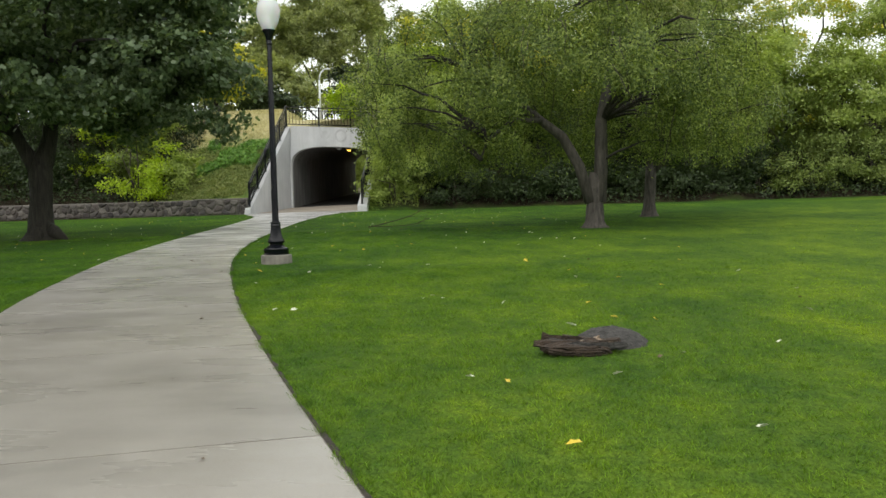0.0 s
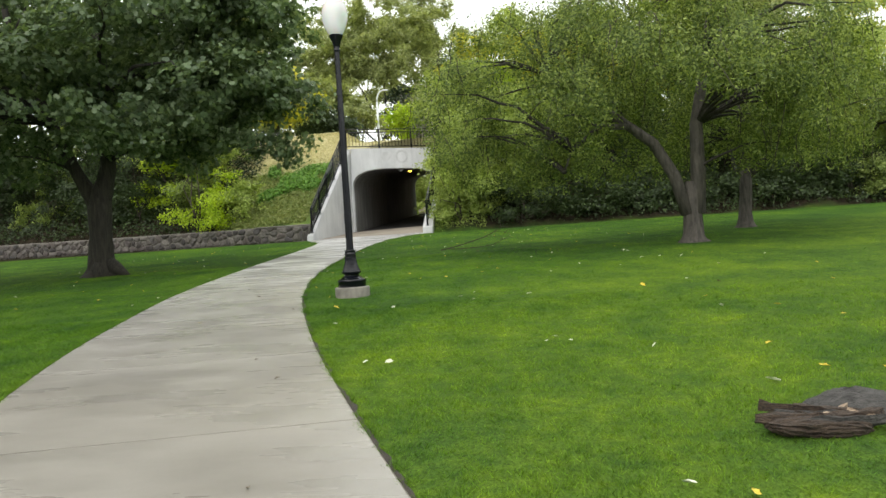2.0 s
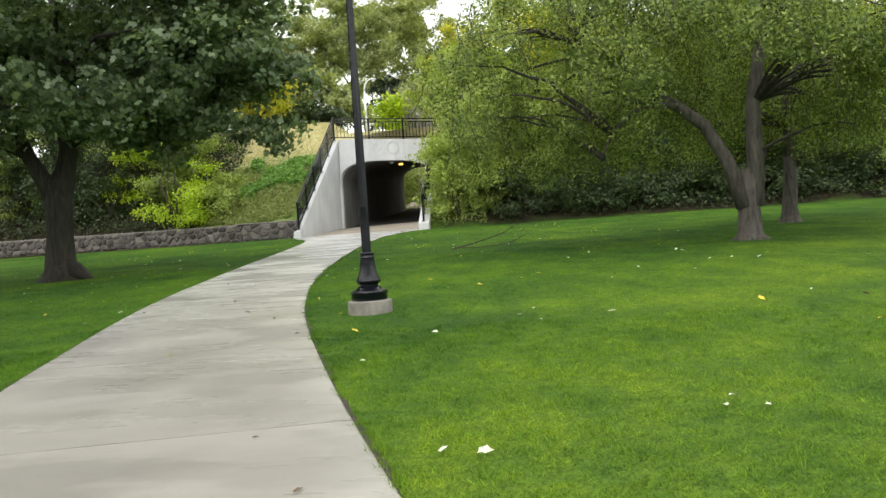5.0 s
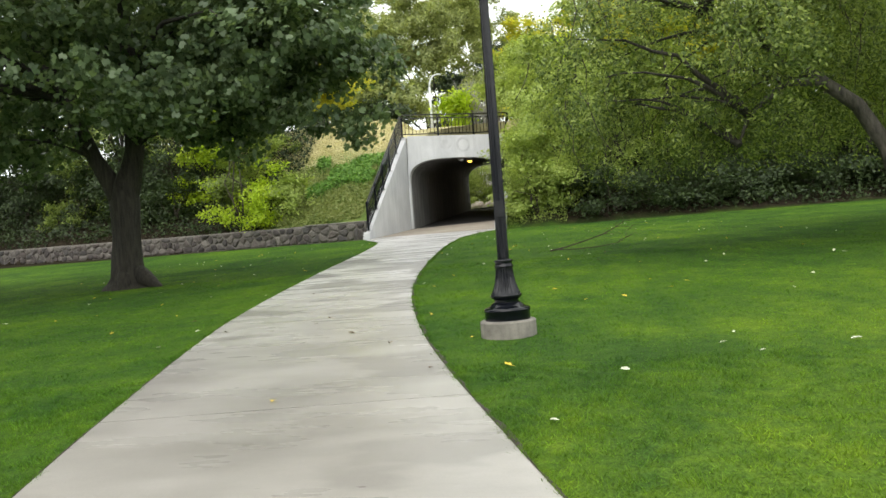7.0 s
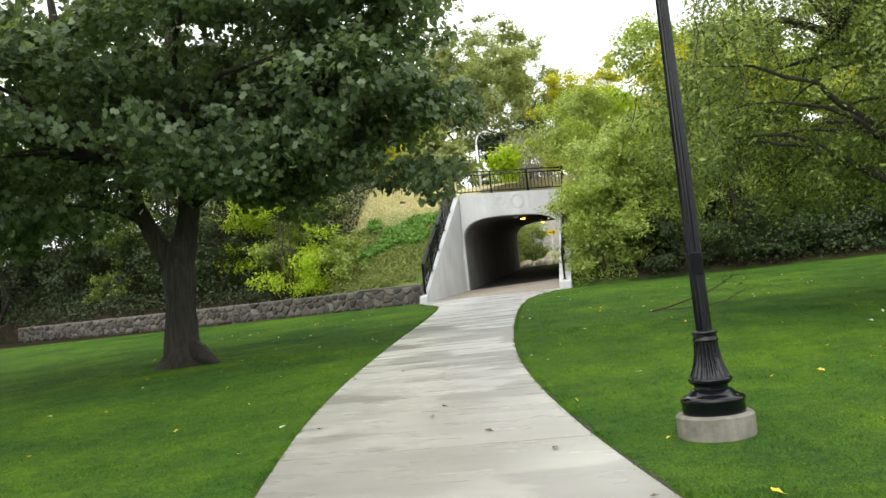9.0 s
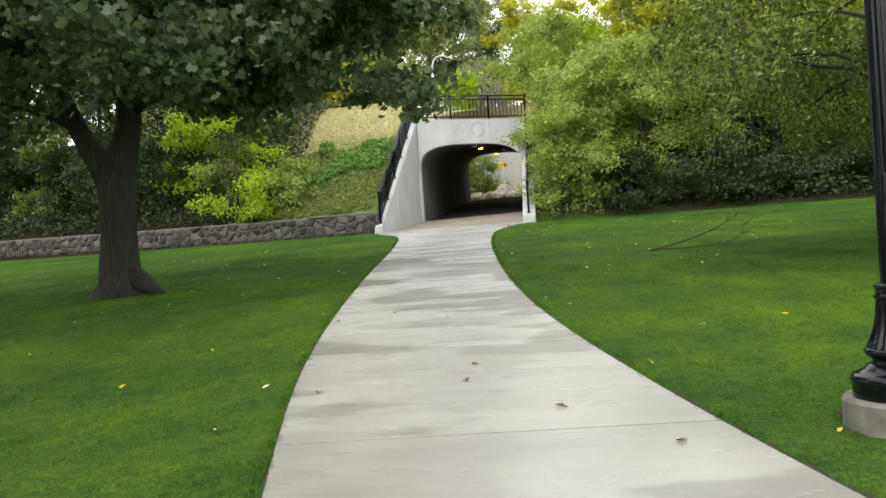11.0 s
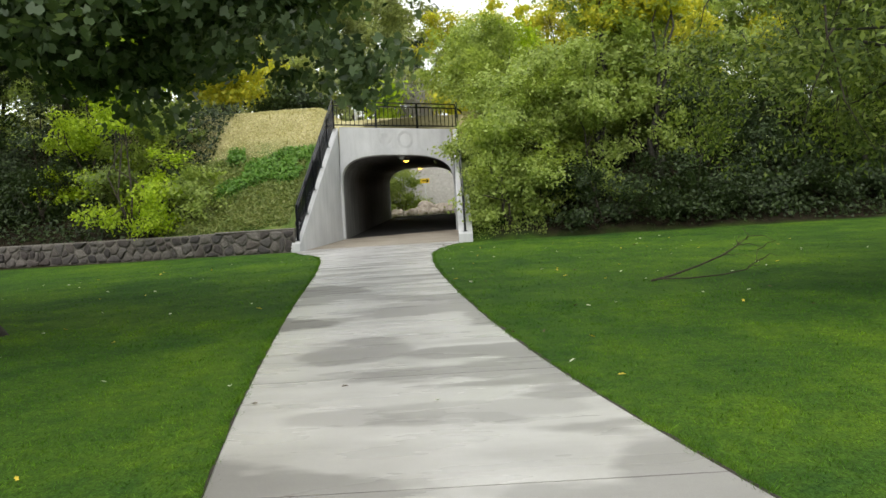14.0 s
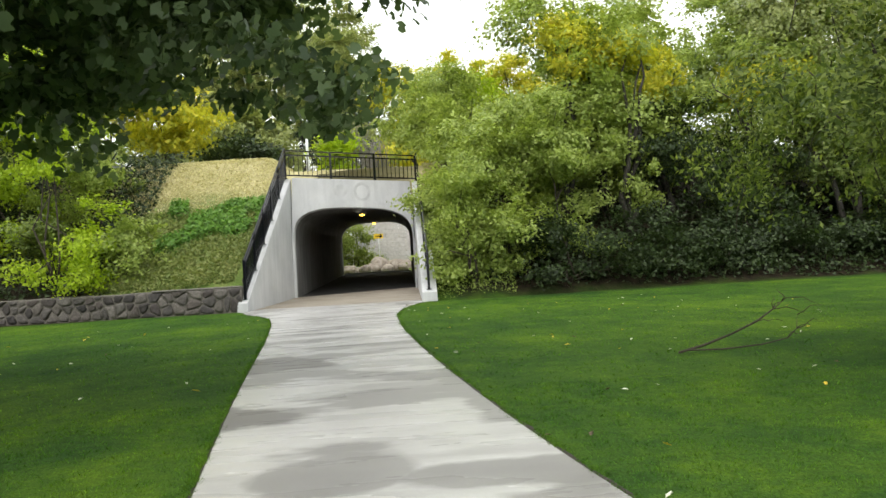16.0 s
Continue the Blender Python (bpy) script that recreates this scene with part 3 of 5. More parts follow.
railing("railing", (WING_R0[0] + 0.24, WING_R0[1] + 0.15, 2.5), fr + Vector((0.04, -0.15, -0.05)), 7, 1.3, 0.2, "black steel railing sloping down the wing wall beside shrubs")


# ---- trees and shrubs ----
def trunk_part(parent, points, radii, material, rng, name="trunk", flare=True, seg=14):
    pts, rad = [Vector(p) for p in points], list(radii)
    if flare:
        p0, p1 = pts[0], pts[1]
        pts = [p0 + Vector((0, 0, -0.15)), p0, p0.lerp(p1, 0.08), p0.lerp(p1, 0.2), p0.lerp(p1, 0.5)] + pts[1:]
        rad = [rad[0] * 1.75, rad[0] * 1.55, rad[0] * 1.25, rad[0] * 1.06, (rad[0] + rad[1]) / 2] + rad[1:]
    return thing(name, mesh_of(name, *tube(pts, rad, seg, 0.22, rng), material, True), parent)


def big_tree(name, base, stems, blobs, seed, leaf, bark, label, count, per, spread, size, template, hang=0.0, floor_z=None, shell=0.5, limbs=26, flat=0.6, lift=0.7, bough=0.75, droop=0.0, clear=None):
    """A tree: trunk, forking stems, limbs that reach into the crown, and the crown's leaves."""
    rng = np.random.default_rng(seed)
    bx, by = base
    bz = height(bx, by)
    root = thing(name, label=label, category="tree", at=(bx, by, bz))
    for k, (pts, rad) in enumerate(stems):
        trunk_part(root, pts, rad, bark, rng, "trunk" if k == 0 else "stem", k == 0)
    cl, out = clumps(rng, blobs, count, shell, floor_z, bough, 9, droop)
    if clear:
        # bare space round the fork: (from x, to x, to y, height)
        keep = (cl[:, 0] < clear[0]) | (cl[:, 0] > clear[1]) | (cl[:, 1] > clear[2]) | (cl[:, 2] > clear[3])
        cl, out = cl[keep], out[keep]
    tips = [p for pts, r in stems for p in pts[1:]]
    for c in cl[rng.choice(len(cl), min(limbs, len(cl)), replace=False)]:
        start = min(tips, key=lambda p: (Vector(p) - Vector(c)).length + (2.0 if p[2] > c[2] + 0.5 else 0))
        d = (Vector(start) - Vector(c)).length
        pts = bend(start, c, 0.12 * d, 7, rng, 0.012 * d)
        thing("limb", mesh_of("limb", *tube(pts, [0.010 + 0.017 * d * (1 - i / 7) ** 1.3 for i in range(8)], 6), BARK, True), root)
    thing("crown", crown_mesh("crown", rng, cl, out, per, spread, size, template, leaf, flat, lift, hang), root)
    if hang:
        pieces = []
        for c in cl[rng.choice(len(cl), 260, replace=False)]:
            d = rng.uniform(0.4, 1.3)
            end = Vector(c) + Vector((rng.normal(0, 0.25), rng.normal(0, 0.25), -d))
            end.z = max(end.z, 1.5)
            pieces.append(tube(bend(Vector(c) + Vector((0, 0, 0.15)), end, 0.1, 4, rng, 0.05), [0.012, 0.01, 0.008, 0.006, 0.003], 4))
        thing("hanging_twig_mass", mesh_of("hanging_twig_mass", *joined(pieces), TWIG, True), root, kind="stuff")
    return root


maple = big_tree("maple_tree", (-13.3, 23.95),
         [([(0, 0, 0), (0.04, 0, 1.2), (0.07, 0, 2.0), (0.1, 0, 2.45), (0.12, 0, 2.8)], [0.38, 0.33, 0.34, 0.28, 0.1]),
          ([(0.08, 0, 1.7), (0.2, 0.03, 2.4), (0.35, 0.1, 3.2), (0.4, 0.1, 5.0), (0.2, 0.2, 7.5), (0.3, 0, 10)], [0.2, 0.26, 0.22, 0.19, 0.14, 0.06]),
          ([(0.02, 0, 1.6), (-0.14, -0.05, 2.3), (-0.45, -0.2, 3.0), (-1.0, -0.4, 4.4), (-2.0, -0.5, 6.8), (-2.3, -0.5, 9)], [0.18, 0.23, 0.19, 0.16, 0.12, 0.05])],
         [(-1.6, -2.4, 4.9, 3.2, 2.6, 1.6), (1.8, -2.6, 5.0, 2.6, 2.2, 1.7), (3.7, -0.3, 4.55, 2.0, 2.4, 1.45), (4.5, -0.6, 4.65, 1.6, 1.8, 1.3), (0.0, 0, 8.6, 5.2, 5.0, 3.2), (-4.6, 0.2, 5.8, 3.4, 4.0, 2.6), (3.3, 1.4, 6.9, 2.5, 3.0, 2.4), (0, 3.4, 6.4, 4.0, 2.4, 2.4), (2.4, 0.2, 4.3, 2.0, 2.2, 1.0), (-3.4, -2.0, 3.7, 2.6, 2.2, 1.1), (-3.8, 0.2, 8.0, 3.4, 4.0, 2.6), (4.6, 0.4, 6.3, 1.6, 2.2, 2.2), (4.9, 0.2, 4.3, 1.2, 1.6, 1.5), (4.9, 0.0, 3.5, 0.6, 0.8, 0.5), (4.2, 0.4, 8.4, 1.8, 2.4, 1.8), (2.6, -0.5, 3.7, 1.5, 1.2, 0.6)],
         11, MAPLE, BARK, "large dark green maple with a forked trunk on the lawn", 1960, 50, 0.22, 0.145, LOBED, floor_z=2.72, shell=0.62, limbs=70, flat=0.5, lift=0.25, bough=0.8)

root_rng = np.random.default_rng(77)
for way, reach in ((-12, 0.9), (-75, 0.55), (100, 0.6)):
    c, n = math.cos(math.radians(way)), math.sin(math.radians(way))
    trunk_part(maple, [(c * d * reach, n * d * reach, z) for d, z in ((0.3, 0.34), (0.55, 0.2), (0.8, 0.07), (1.05, -0.06))], [0.2, 0.19, 0.14, 0.07], BARK, root_rng, "root", False, 10)

CRAB_LABEL = "spreading crabapple tree with a grey twin trunk on the lawn"
big_tree("crabapple_tree", (3.15, 22.45),
         [([(0, 0, 0), (0.0, 0, 0.9), (0.05, 0, 1.5)], [0.25, 0.225, 0.16]),
          ([(0.12, 0, 0.7), (0.2, 0, 1.8), (0.25, 0.1, 2.9), (0.6, 0.3, 4.6), (0.8, 0.2, 6.2)], [0.2, 0.18, 0.16, 0.11, 0.04]),
          ([(-0.12, -0.05, 0.7), (-0.42, -0.1, 1.7), (-0.85, -0.1, 2.5), (-1.5, -0.2, 3.0), (-2.6, -0.3, 3.9), (-3.4, -0.2, 4.4)], [0.17, 0.15, 0.13, 0.11, 0.08, 0.03]),
          ([(-1.4, -0.2, 2.95), (-2.2, -0.6, 2.95), (-2.9, -0.8, 2.4), (-3.1, -0.8, 1.9)], [0.08, 0.06, 0.04, 0.02])],
         [(-0.5, 0, 5.0, 3.6, 3.4, 2.2), (1.9, 0, 4.7, 2.7, 3.2, 2.2), (-2.9, -0.3, 4.4, 2.0, 2.4, 2.2), (-4.2, 0.4, 3.9, 1.7, 2.2, 2.2), (-5.2, -0.6, 4.3, 1.3, 1.8, 2.1), (0.4, -1.8, 4.0, 2.6, 1.6, 1.3), (0.2, 0.4, 6.8, 3.6, 3.2, 1.9), (2.6, 0.5, 3.1, 1.6, 2.0, 1.2), (-1.6, 1.2, 3.1, 2.0, 1.6, 1.2), (-5.0, 1.6, 3.2, 1.5, 1.6, 1.6), (-3.4, 1.8, 2.9, 1.6, 1.2, 1.2)],
         12, CRAB, BARK_GREY, CRAB_LABEL, 2150, 74, 0.14, 0.086, OVAL, hang=0.45, floor_z=2.0, shell=0.55, limbs=90, flat=0.8, lift=0.4, bough=0.52, droop=0.5, clear=(-2.0, 1.1, 0.6, 3.55))

big_tree("crabapple_tree", (5.75, 27.9),
         [([(0, 0, 0), (0.05, 0, 0.9), (0.1, 0, 1.8)], [0.22, 0.18, 0.17]),
          ([(0.1, 0, 1.6), (0.1, 0, 2.6), (0.0, 0, 4.4)], [0.15, 0.13, 0.06]),
          ([(0.15, 0, 1.5), (0.9, 0, 2.3), (2.0, 0.1, 2.75)], [0.11, 0.09, 0.05])],
         [(0, 0, 4.6, 3.0, 2.8, 2.3), (2.2, 0, 4.0, 2.1, 2.4, 1.8), (-1.8, 0.3, 4.4, 2.2, 2.4, 2.0)],
         13, CRAB, BARK_GREY, "smaller crabapple tree with a leaning limb on the lawn", 600, 76, 0.2, 0.1, OVAL, hang=0.4, floor_z=1.6, shell=0.5, limbs=36, flat=0.8, lift=0.4, bough=0.6, droop=0.4, clear=(-0.9, 1.6, 0.8, 2.7))


def shrub(name, base, size, seed, leaf, label, count, per, spread, leafsize, template=RHOMB, category="shrub", stems=5, lobes=8, group="", bottom=0.0, trunk=0.04, bark=None, bough=0.6, skirt=True):
    """A shrub, or a tree seen from afar: stems from one foot and leaf sprays over several uneven lobes, low ones too if it has a skirt."""
    rng = np.random.default_rng(seed)
    bx, by = base
    w, d, h = size
    root = thing(name, label=label, category=category, group=group, at=(bx, by, height(bx, by) - 0.05))
    blobs = []
    for k in range(lobes):
        a = 2 * math.pi * (k + rng.random() * 0.7) / lobes
        rr = 0.42 * (0.45 + 0.6 * rng.random()) if k else 0.0
        f = 0.25 + 0.55 * rng.random() if k else 0.66
        if skirt and k % 3 == 1:
            f = 0.16
        blobs.append((w * rr * math.cos(a), d * rr * math.sin(a), bottom + (h - bottom) * f, w * 0.28 * (0.65 + 0.6 * rng.random()), d * 0.28 * (0.65 + 0.6 * rng.random()), (h - bottom) * 0.27 * (0.65 + 0.5 * rng.random())))
    cl, out = clumps(rng, blobs, count, 0.5, None, bough)
    low_z = np.array([height(bx + c[0], by + c[1]) for c in cl]) - height(bx, by) + 0.1
    keep = cl[:, 2] > np.maximum(low_z, bottom * 0.6)
    cl, out = cl[keep], out[keep]
    for c in cl[rng.choice(len(cl), min(stems, len(cl)), replace=False)]:
        foot = (rng.normal(0, 0.05 * w), rng.normal(0, 0.04 * d), 0) if stems > 3 else (0, 0, 0)
        pts = bend(foot, c, 0.06 * h, 6, rng, 0.025 * h)
        thing("stem", mesh_of("stem", *tube(pts, [trunk * (1 - 0.85 * i / 6) for i in range(7)], 5), bark or TWIG, True), root)
    thing("crown", crown_mesh("crown", rng, cl, out, per, spread, leafsize, template, leaf, 0.75, 0.5, 0.15), root)
    return root


# beside the tunnel and along the edge of the lawn
SHRUB_LABELS = {"lime_leaves": "bright yellow-green sapling behind the stone wall", "shrub_leaves": "tall leafy green shrub on the bank", "shaded_shrub_leaves": "dense green shrub at the lawn's edge, leaves darkened for shade", "mid_shrub_leaves": "broad mid-green shrub along the lawn's edge"}
BANK_SHRUBS = [
    ((-3.7, 44.8), (2.8, 2.6, 5.2), SHRUB, 260), ((-2.9, 46.6), (4.2, 3.6, 5.8), SHRUB, 260), ((-1.2, 44.6), (4.6, 3.4, 6.2), SHRUB, 300), ((1.0, 46.0), (4.6, 3.6, 6.0), SHRUB, 260),
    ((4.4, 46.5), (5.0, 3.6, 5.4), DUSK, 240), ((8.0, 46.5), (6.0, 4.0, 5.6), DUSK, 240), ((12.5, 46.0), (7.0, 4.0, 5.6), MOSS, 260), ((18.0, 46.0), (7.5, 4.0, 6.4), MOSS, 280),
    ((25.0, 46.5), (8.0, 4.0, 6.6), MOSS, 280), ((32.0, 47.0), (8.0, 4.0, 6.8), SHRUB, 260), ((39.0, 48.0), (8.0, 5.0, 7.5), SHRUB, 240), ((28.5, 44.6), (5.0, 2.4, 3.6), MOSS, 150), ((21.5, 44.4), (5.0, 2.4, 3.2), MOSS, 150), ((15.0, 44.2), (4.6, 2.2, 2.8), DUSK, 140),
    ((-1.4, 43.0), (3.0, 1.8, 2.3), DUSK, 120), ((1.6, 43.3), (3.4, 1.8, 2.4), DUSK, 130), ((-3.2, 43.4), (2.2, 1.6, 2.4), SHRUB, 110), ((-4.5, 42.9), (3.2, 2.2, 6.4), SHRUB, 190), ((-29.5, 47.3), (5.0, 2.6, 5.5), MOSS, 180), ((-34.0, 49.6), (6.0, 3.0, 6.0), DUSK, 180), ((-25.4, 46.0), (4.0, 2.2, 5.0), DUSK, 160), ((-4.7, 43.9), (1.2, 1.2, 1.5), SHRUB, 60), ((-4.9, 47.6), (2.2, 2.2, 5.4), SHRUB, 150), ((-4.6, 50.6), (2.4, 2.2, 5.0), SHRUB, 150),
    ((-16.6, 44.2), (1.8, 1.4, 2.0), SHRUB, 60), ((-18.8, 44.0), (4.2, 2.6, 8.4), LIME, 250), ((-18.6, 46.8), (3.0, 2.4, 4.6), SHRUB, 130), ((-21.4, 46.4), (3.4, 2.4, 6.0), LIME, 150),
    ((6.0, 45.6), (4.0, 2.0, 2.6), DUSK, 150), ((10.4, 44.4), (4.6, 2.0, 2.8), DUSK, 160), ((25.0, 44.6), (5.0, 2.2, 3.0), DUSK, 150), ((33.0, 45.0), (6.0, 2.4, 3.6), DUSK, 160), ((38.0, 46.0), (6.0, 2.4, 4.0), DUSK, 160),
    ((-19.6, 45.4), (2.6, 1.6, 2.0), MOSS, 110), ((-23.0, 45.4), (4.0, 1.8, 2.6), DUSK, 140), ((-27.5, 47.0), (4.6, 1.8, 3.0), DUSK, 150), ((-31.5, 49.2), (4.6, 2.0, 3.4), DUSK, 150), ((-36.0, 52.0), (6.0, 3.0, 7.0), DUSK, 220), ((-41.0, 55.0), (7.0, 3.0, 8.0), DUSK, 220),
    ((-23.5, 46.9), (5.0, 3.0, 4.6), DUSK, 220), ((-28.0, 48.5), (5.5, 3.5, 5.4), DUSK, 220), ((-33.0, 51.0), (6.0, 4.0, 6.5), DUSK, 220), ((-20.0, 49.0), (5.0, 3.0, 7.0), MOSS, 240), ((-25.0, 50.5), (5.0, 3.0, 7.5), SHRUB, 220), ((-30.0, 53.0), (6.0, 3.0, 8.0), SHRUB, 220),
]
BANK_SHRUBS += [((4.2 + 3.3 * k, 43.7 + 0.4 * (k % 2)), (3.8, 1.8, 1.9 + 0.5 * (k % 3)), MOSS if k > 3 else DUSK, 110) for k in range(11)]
for k, (base, size, leaf, n) in enumerate(BANK_SHRUBS):
    shrub("shrub", base, size, 100 + k, leaf, SHRUB_LABELS[leaf.name], n, 38 if leaf == DUSK else 48, 0.19, 0.145, TRI if leaf == DUSK else RHOMB, group="bank shrubs")

TREE_LABELS = {"turning_leaves": "tree turning yellow beyond the bank", "far_tree_leaves": "tall grey-green tree beyond the road", "shrub_leaves": "tall green tree behind the shrubs", "shaded_shrub_leaves": "green tree on the bank, leaves darkened for shade", "dark_far_leaves": "dark conifer beyond the road", "mid_shrub_leaves": "mid-green tree behind the shrubs"}
FAR_TREES = [
    ((3.6, 50.5), (5.5, 5, 10.0), SHRUB, 420), ((7.5, 49.5), (7, 6, 10.5), SHRUB, 460), ((3.5, 47.2), (2.2, 1.8, 8.2), GOLD, 70), ((-0.6, 45.6), (1.5, 1.4, 8.4), GOLD, 45), ((1.5, 45.2), (1.5, 1.4, 8.8), GOLD, 50), ((7.4, 47.0), (2.2, 2.2, 6.6), GOLD, 110), ((11.5, 49.0), (8, 6, 10.5), FAR, 520), ((17.5, 49.5), (9, 6, 11.0), SHRUB, 560), ((25.0, 50.0), (9, 7, 12.0), SHRUB, 600), ((34.0, 51.0), (10, 7, 12.0), FAR, 600), ((20.5, 53.5), (6, 5, 12.5), GOLD, 240), ((43.0, 52.0), (10, 7, 13.0), SHRUB, 520), ((29.5, 57.0), (8, 6, 15.0), GOLD, 300), ((14.5, 55.0), (8, 6, 12.5), FAR, 420), ((39.0, 60.0), (10, 7, 15.0), FAR, 420), ((52.0, 56.0), (12, 8, 14.0), FAR, 420),
    ((0.8, 46.4), (5.0, 3.6, 9.4), SHRUB, 380), ((10.0, 45.6), (5.0, 3.4, 7.6), MOSS, 280), ((14.0, 45.0), (5.6, 3.4, 7.6), SHRUB, 300), ((20.0, 45.4), (6.0, 3.4, 8.0), SHRUB, 300), ((27.0, 46.0), (6.5, 3.6, 8.4), SHRUB, 320),
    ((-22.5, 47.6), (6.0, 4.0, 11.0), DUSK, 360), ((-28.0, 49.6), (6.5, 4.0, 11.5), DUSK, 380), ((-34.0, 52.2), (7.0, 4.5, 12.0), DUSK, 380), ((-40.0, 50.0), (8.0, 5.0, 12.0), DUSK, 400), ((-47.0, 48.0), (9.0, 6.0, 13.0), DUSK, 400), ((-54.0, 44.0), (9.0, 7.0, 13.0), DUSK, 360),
    ((-5.2, 66.0), (4, 4, 4.4), GOLD, 120), ((-10.5, 95.0), (9, 6, 25.0), FAR, 400), ((-4.6, 91.0), (8, 6, 17.5), GOLD, 340), ((2.5, 84.0), (9, 6, 15.0), GOLD, 340), ((8.5, 72.0), (8, 6, 13.0), GOLD, 300), ((-8.0, 100.0), (12, 6, 19.0), FAR, 340), ((4.0, 96.0), (12, 6, 15.0), FAR, 300), ((-0.6, 68.0), (5, 4, 7.5), FAR, 180), ((-2.5, 96.0), (9, 6, 13.0), FAR, 260), ((4.5, 62.0), (5, 4, 7.5), SHRUB, 200),
    ((-14.6, 81.0), (11, 8, 21.0), FAR, 640), ((-16.0, 104.0), (12, 8, 24.0), FAR, 420), ((-25.0, 100.0), (12, 8, 24.0), FAR, 420), ((-22.0, 80.0), (10, 8, 17.5), FAR, 480), ((-12.8, 90.0), (7, 6, 15.0), SPRUCE, 300), ((-17.5, 72.0), (6, 5, 8.5), FAR, 240), ((-28.0, 78.0), (10, 8, 17.0), FAR, 420), ((-36.0, 74.0), (12, 9, 16.0), FAR, 400), ((-45.0, 70.0), (12, 9, 15.0), SHRUB, 380), ((-20.0, 62.0), (5, 4, 9.0), GOLD, 220), ((-24.5, 58.0), (6, 5, 9.5), SHRUB, 320), ((-31.0, 57.0), (7, 6, 11.0), SHRUB, 360), ((-37.5, 57.0), (8, 6, 12.0), SHRUB, 380), ((-44.0, 58.0), (9, 7, 13), SHRUB, 400), ((-52.0, 60.0), (10, 8, 14), FAR, 400), ((-10.6, 63.8), (1.3, 1.2, 4.2), LIME, 50), ((-5.0, 53.6), (3.6, 2.4, 4.4), SHRUB, 200), ((-3.4, 56.4), (3.4, 2.4, 4.6), LIME, 120), ((-15.6, 61.5), (3.0, 2.2, 2.6), DUSK, 90),
]
TREE_LABELS["lime_leaves"] = "yellow-green sapling by the road above the tunnel"
for k, (base, size, leaf, n) in enumerate(FAR_TREES):
    near = base[1] < 60
    if base[0] > 33 or base[0] < -42:
        n //= 2
    elif base[0] > 15:
        n = n * 3 // 4
    shrub("tree", base, size, 300 + k, leaf, TREE_LABELS[leaf.name], n, 70 if near else 46, 0.26 if near else 0.3, 0.19 if near else 0.31, TRI, category="tree", stems=3, lobes=10, group="trees beyond the bank", bottom=5.6 if leaf == GOLD and base[1] < 47.5 else 2.6 if base[1] < 46.5 and base[0] > 4 or leaf == DUSK and base[0] < -20 else 0.8, trunk=0.14, bark=BARK, bough=0.5 if leaf == GOLD and base[1] < 47.5 else 0.95, skirt=46.5 < base[1] < 60 and not (leaf == DUSK and base[0] > -36))


# unseen trees, added to darken lamp post reflections and shade the left lawn
for k, (bx, by) in enumerate(((-34, -14), (-24, -24), (-12, -29), (0, -31), (12, -30), (24, -26), (34, -16), (42, -2), (44, 14), (46, 30), (-40, 2), (-44, 36), (-18.5, 11.5), (-21, -2), (-30, 14))):
    shrub("tree", (bx, by), (13, 10, 13), 500 + k, SPRUCE, "unseen dark green tree added to block sky light", 380 if bx > -22 and by > -5 and bx < 0 else 170, 30, 0.5, 0.6, TRI, category="tree", stems=3, lobes=10, group="trees round the park", bottom=0.2, trunk=0.2, bark=BARK, bough=1.6)


def bare_shrub(x, y, tall, seed):
    """A leafless shrub: many thin grey stems fanning from one foot, each with side twigs."""
    rng = np.random.default_rng(seed)
    root = thing("bare_shrub", label="leafless grey shrub beside the road above the tunnel", category="shrub", at=(x, y, height(x, y) - 0.05))
    for k in range(46):
        a, lean = rng.uniform(0, 2 * math.pi), rng.uniform(0.05, 0.42)
        h = tall * rng.uniform(0.65, 1.05)
        tip = Vector((math.cos(a) * lean * h, math.sin(a) * lean * h, h))
        stem = bend((rng.normal(0, 0.12), rng.normal(0, 0.12), 0), tip, 0.1, 7, rng, 0.06)
        pieces = [tube(stem, [0.035 * (1 - 0.85 * i / 7) for i in range(8)], 4)]
        for j in (3, 4, 5, 6, 6, 7):
            b = stem[j] + Vector(rng.normal(0, 0.35, 3)) + Vector((0, 0, 0.5))
            pieces.append(tube(bend(stem[j], b, 0.04, 3), [0.014, 0.011, 0.008, 0.005], 4))
        thing("stem", mesh_of("stem", *joined(pieces), DEADWOOD, True), root)


bare_shrub(-9.3, 65.0, 4.6, 61)
bare_shrub(-8.0, 66.0, 4.0, 62)


def scatter(name, spots, leaf, sizes, template, label, category, seed, up=0.6):
    """Low growth over the ground as one sheet of leaves."""
    rng = np.random.default_rng(seed)
    pts = np.array(spots)
    face = np.tile(np.array((0.0, -0.3, up)), (len(pts), 1))
    return thing(name, leaves(name, pts, face, sizes * (0.6 + 0.8 * rng.random(len(pts))), template, leaf, rng), label=label, category=category, kind="stuff")


def spots_over(rng, n, x0, x1, y0, y1, tall, clump=0.0):
    out = []
    while len(out) < n:
        x, y = rng.uniform(x0, x1), rng.uniform(y0, y1)
        shift = 1.3 * noise.noise((x * 0.45, 2.0, 0.0)) + 0.5 * noise.noise((x * 1.7, 5.0, 0.0)) + rng.normal(0, 0.25)
        if not y0 <= y + shift <= y1 and y0 > 45:
            continue
        if clump and noise.noise((x * clump, y * clump, 7.0)) < -0.05:
            continue
        if in_trench(x, y) or left_wing_x(y) - 0.6 < x < WING_R0[0] + 0.5 and y > 41:
            continue
        if x < -12 and y < stone_wall_y(x) + 0.3:
            continue
        out.append((x, y, height(x, y) + tall * rng.random() ** 1.6))
    return out


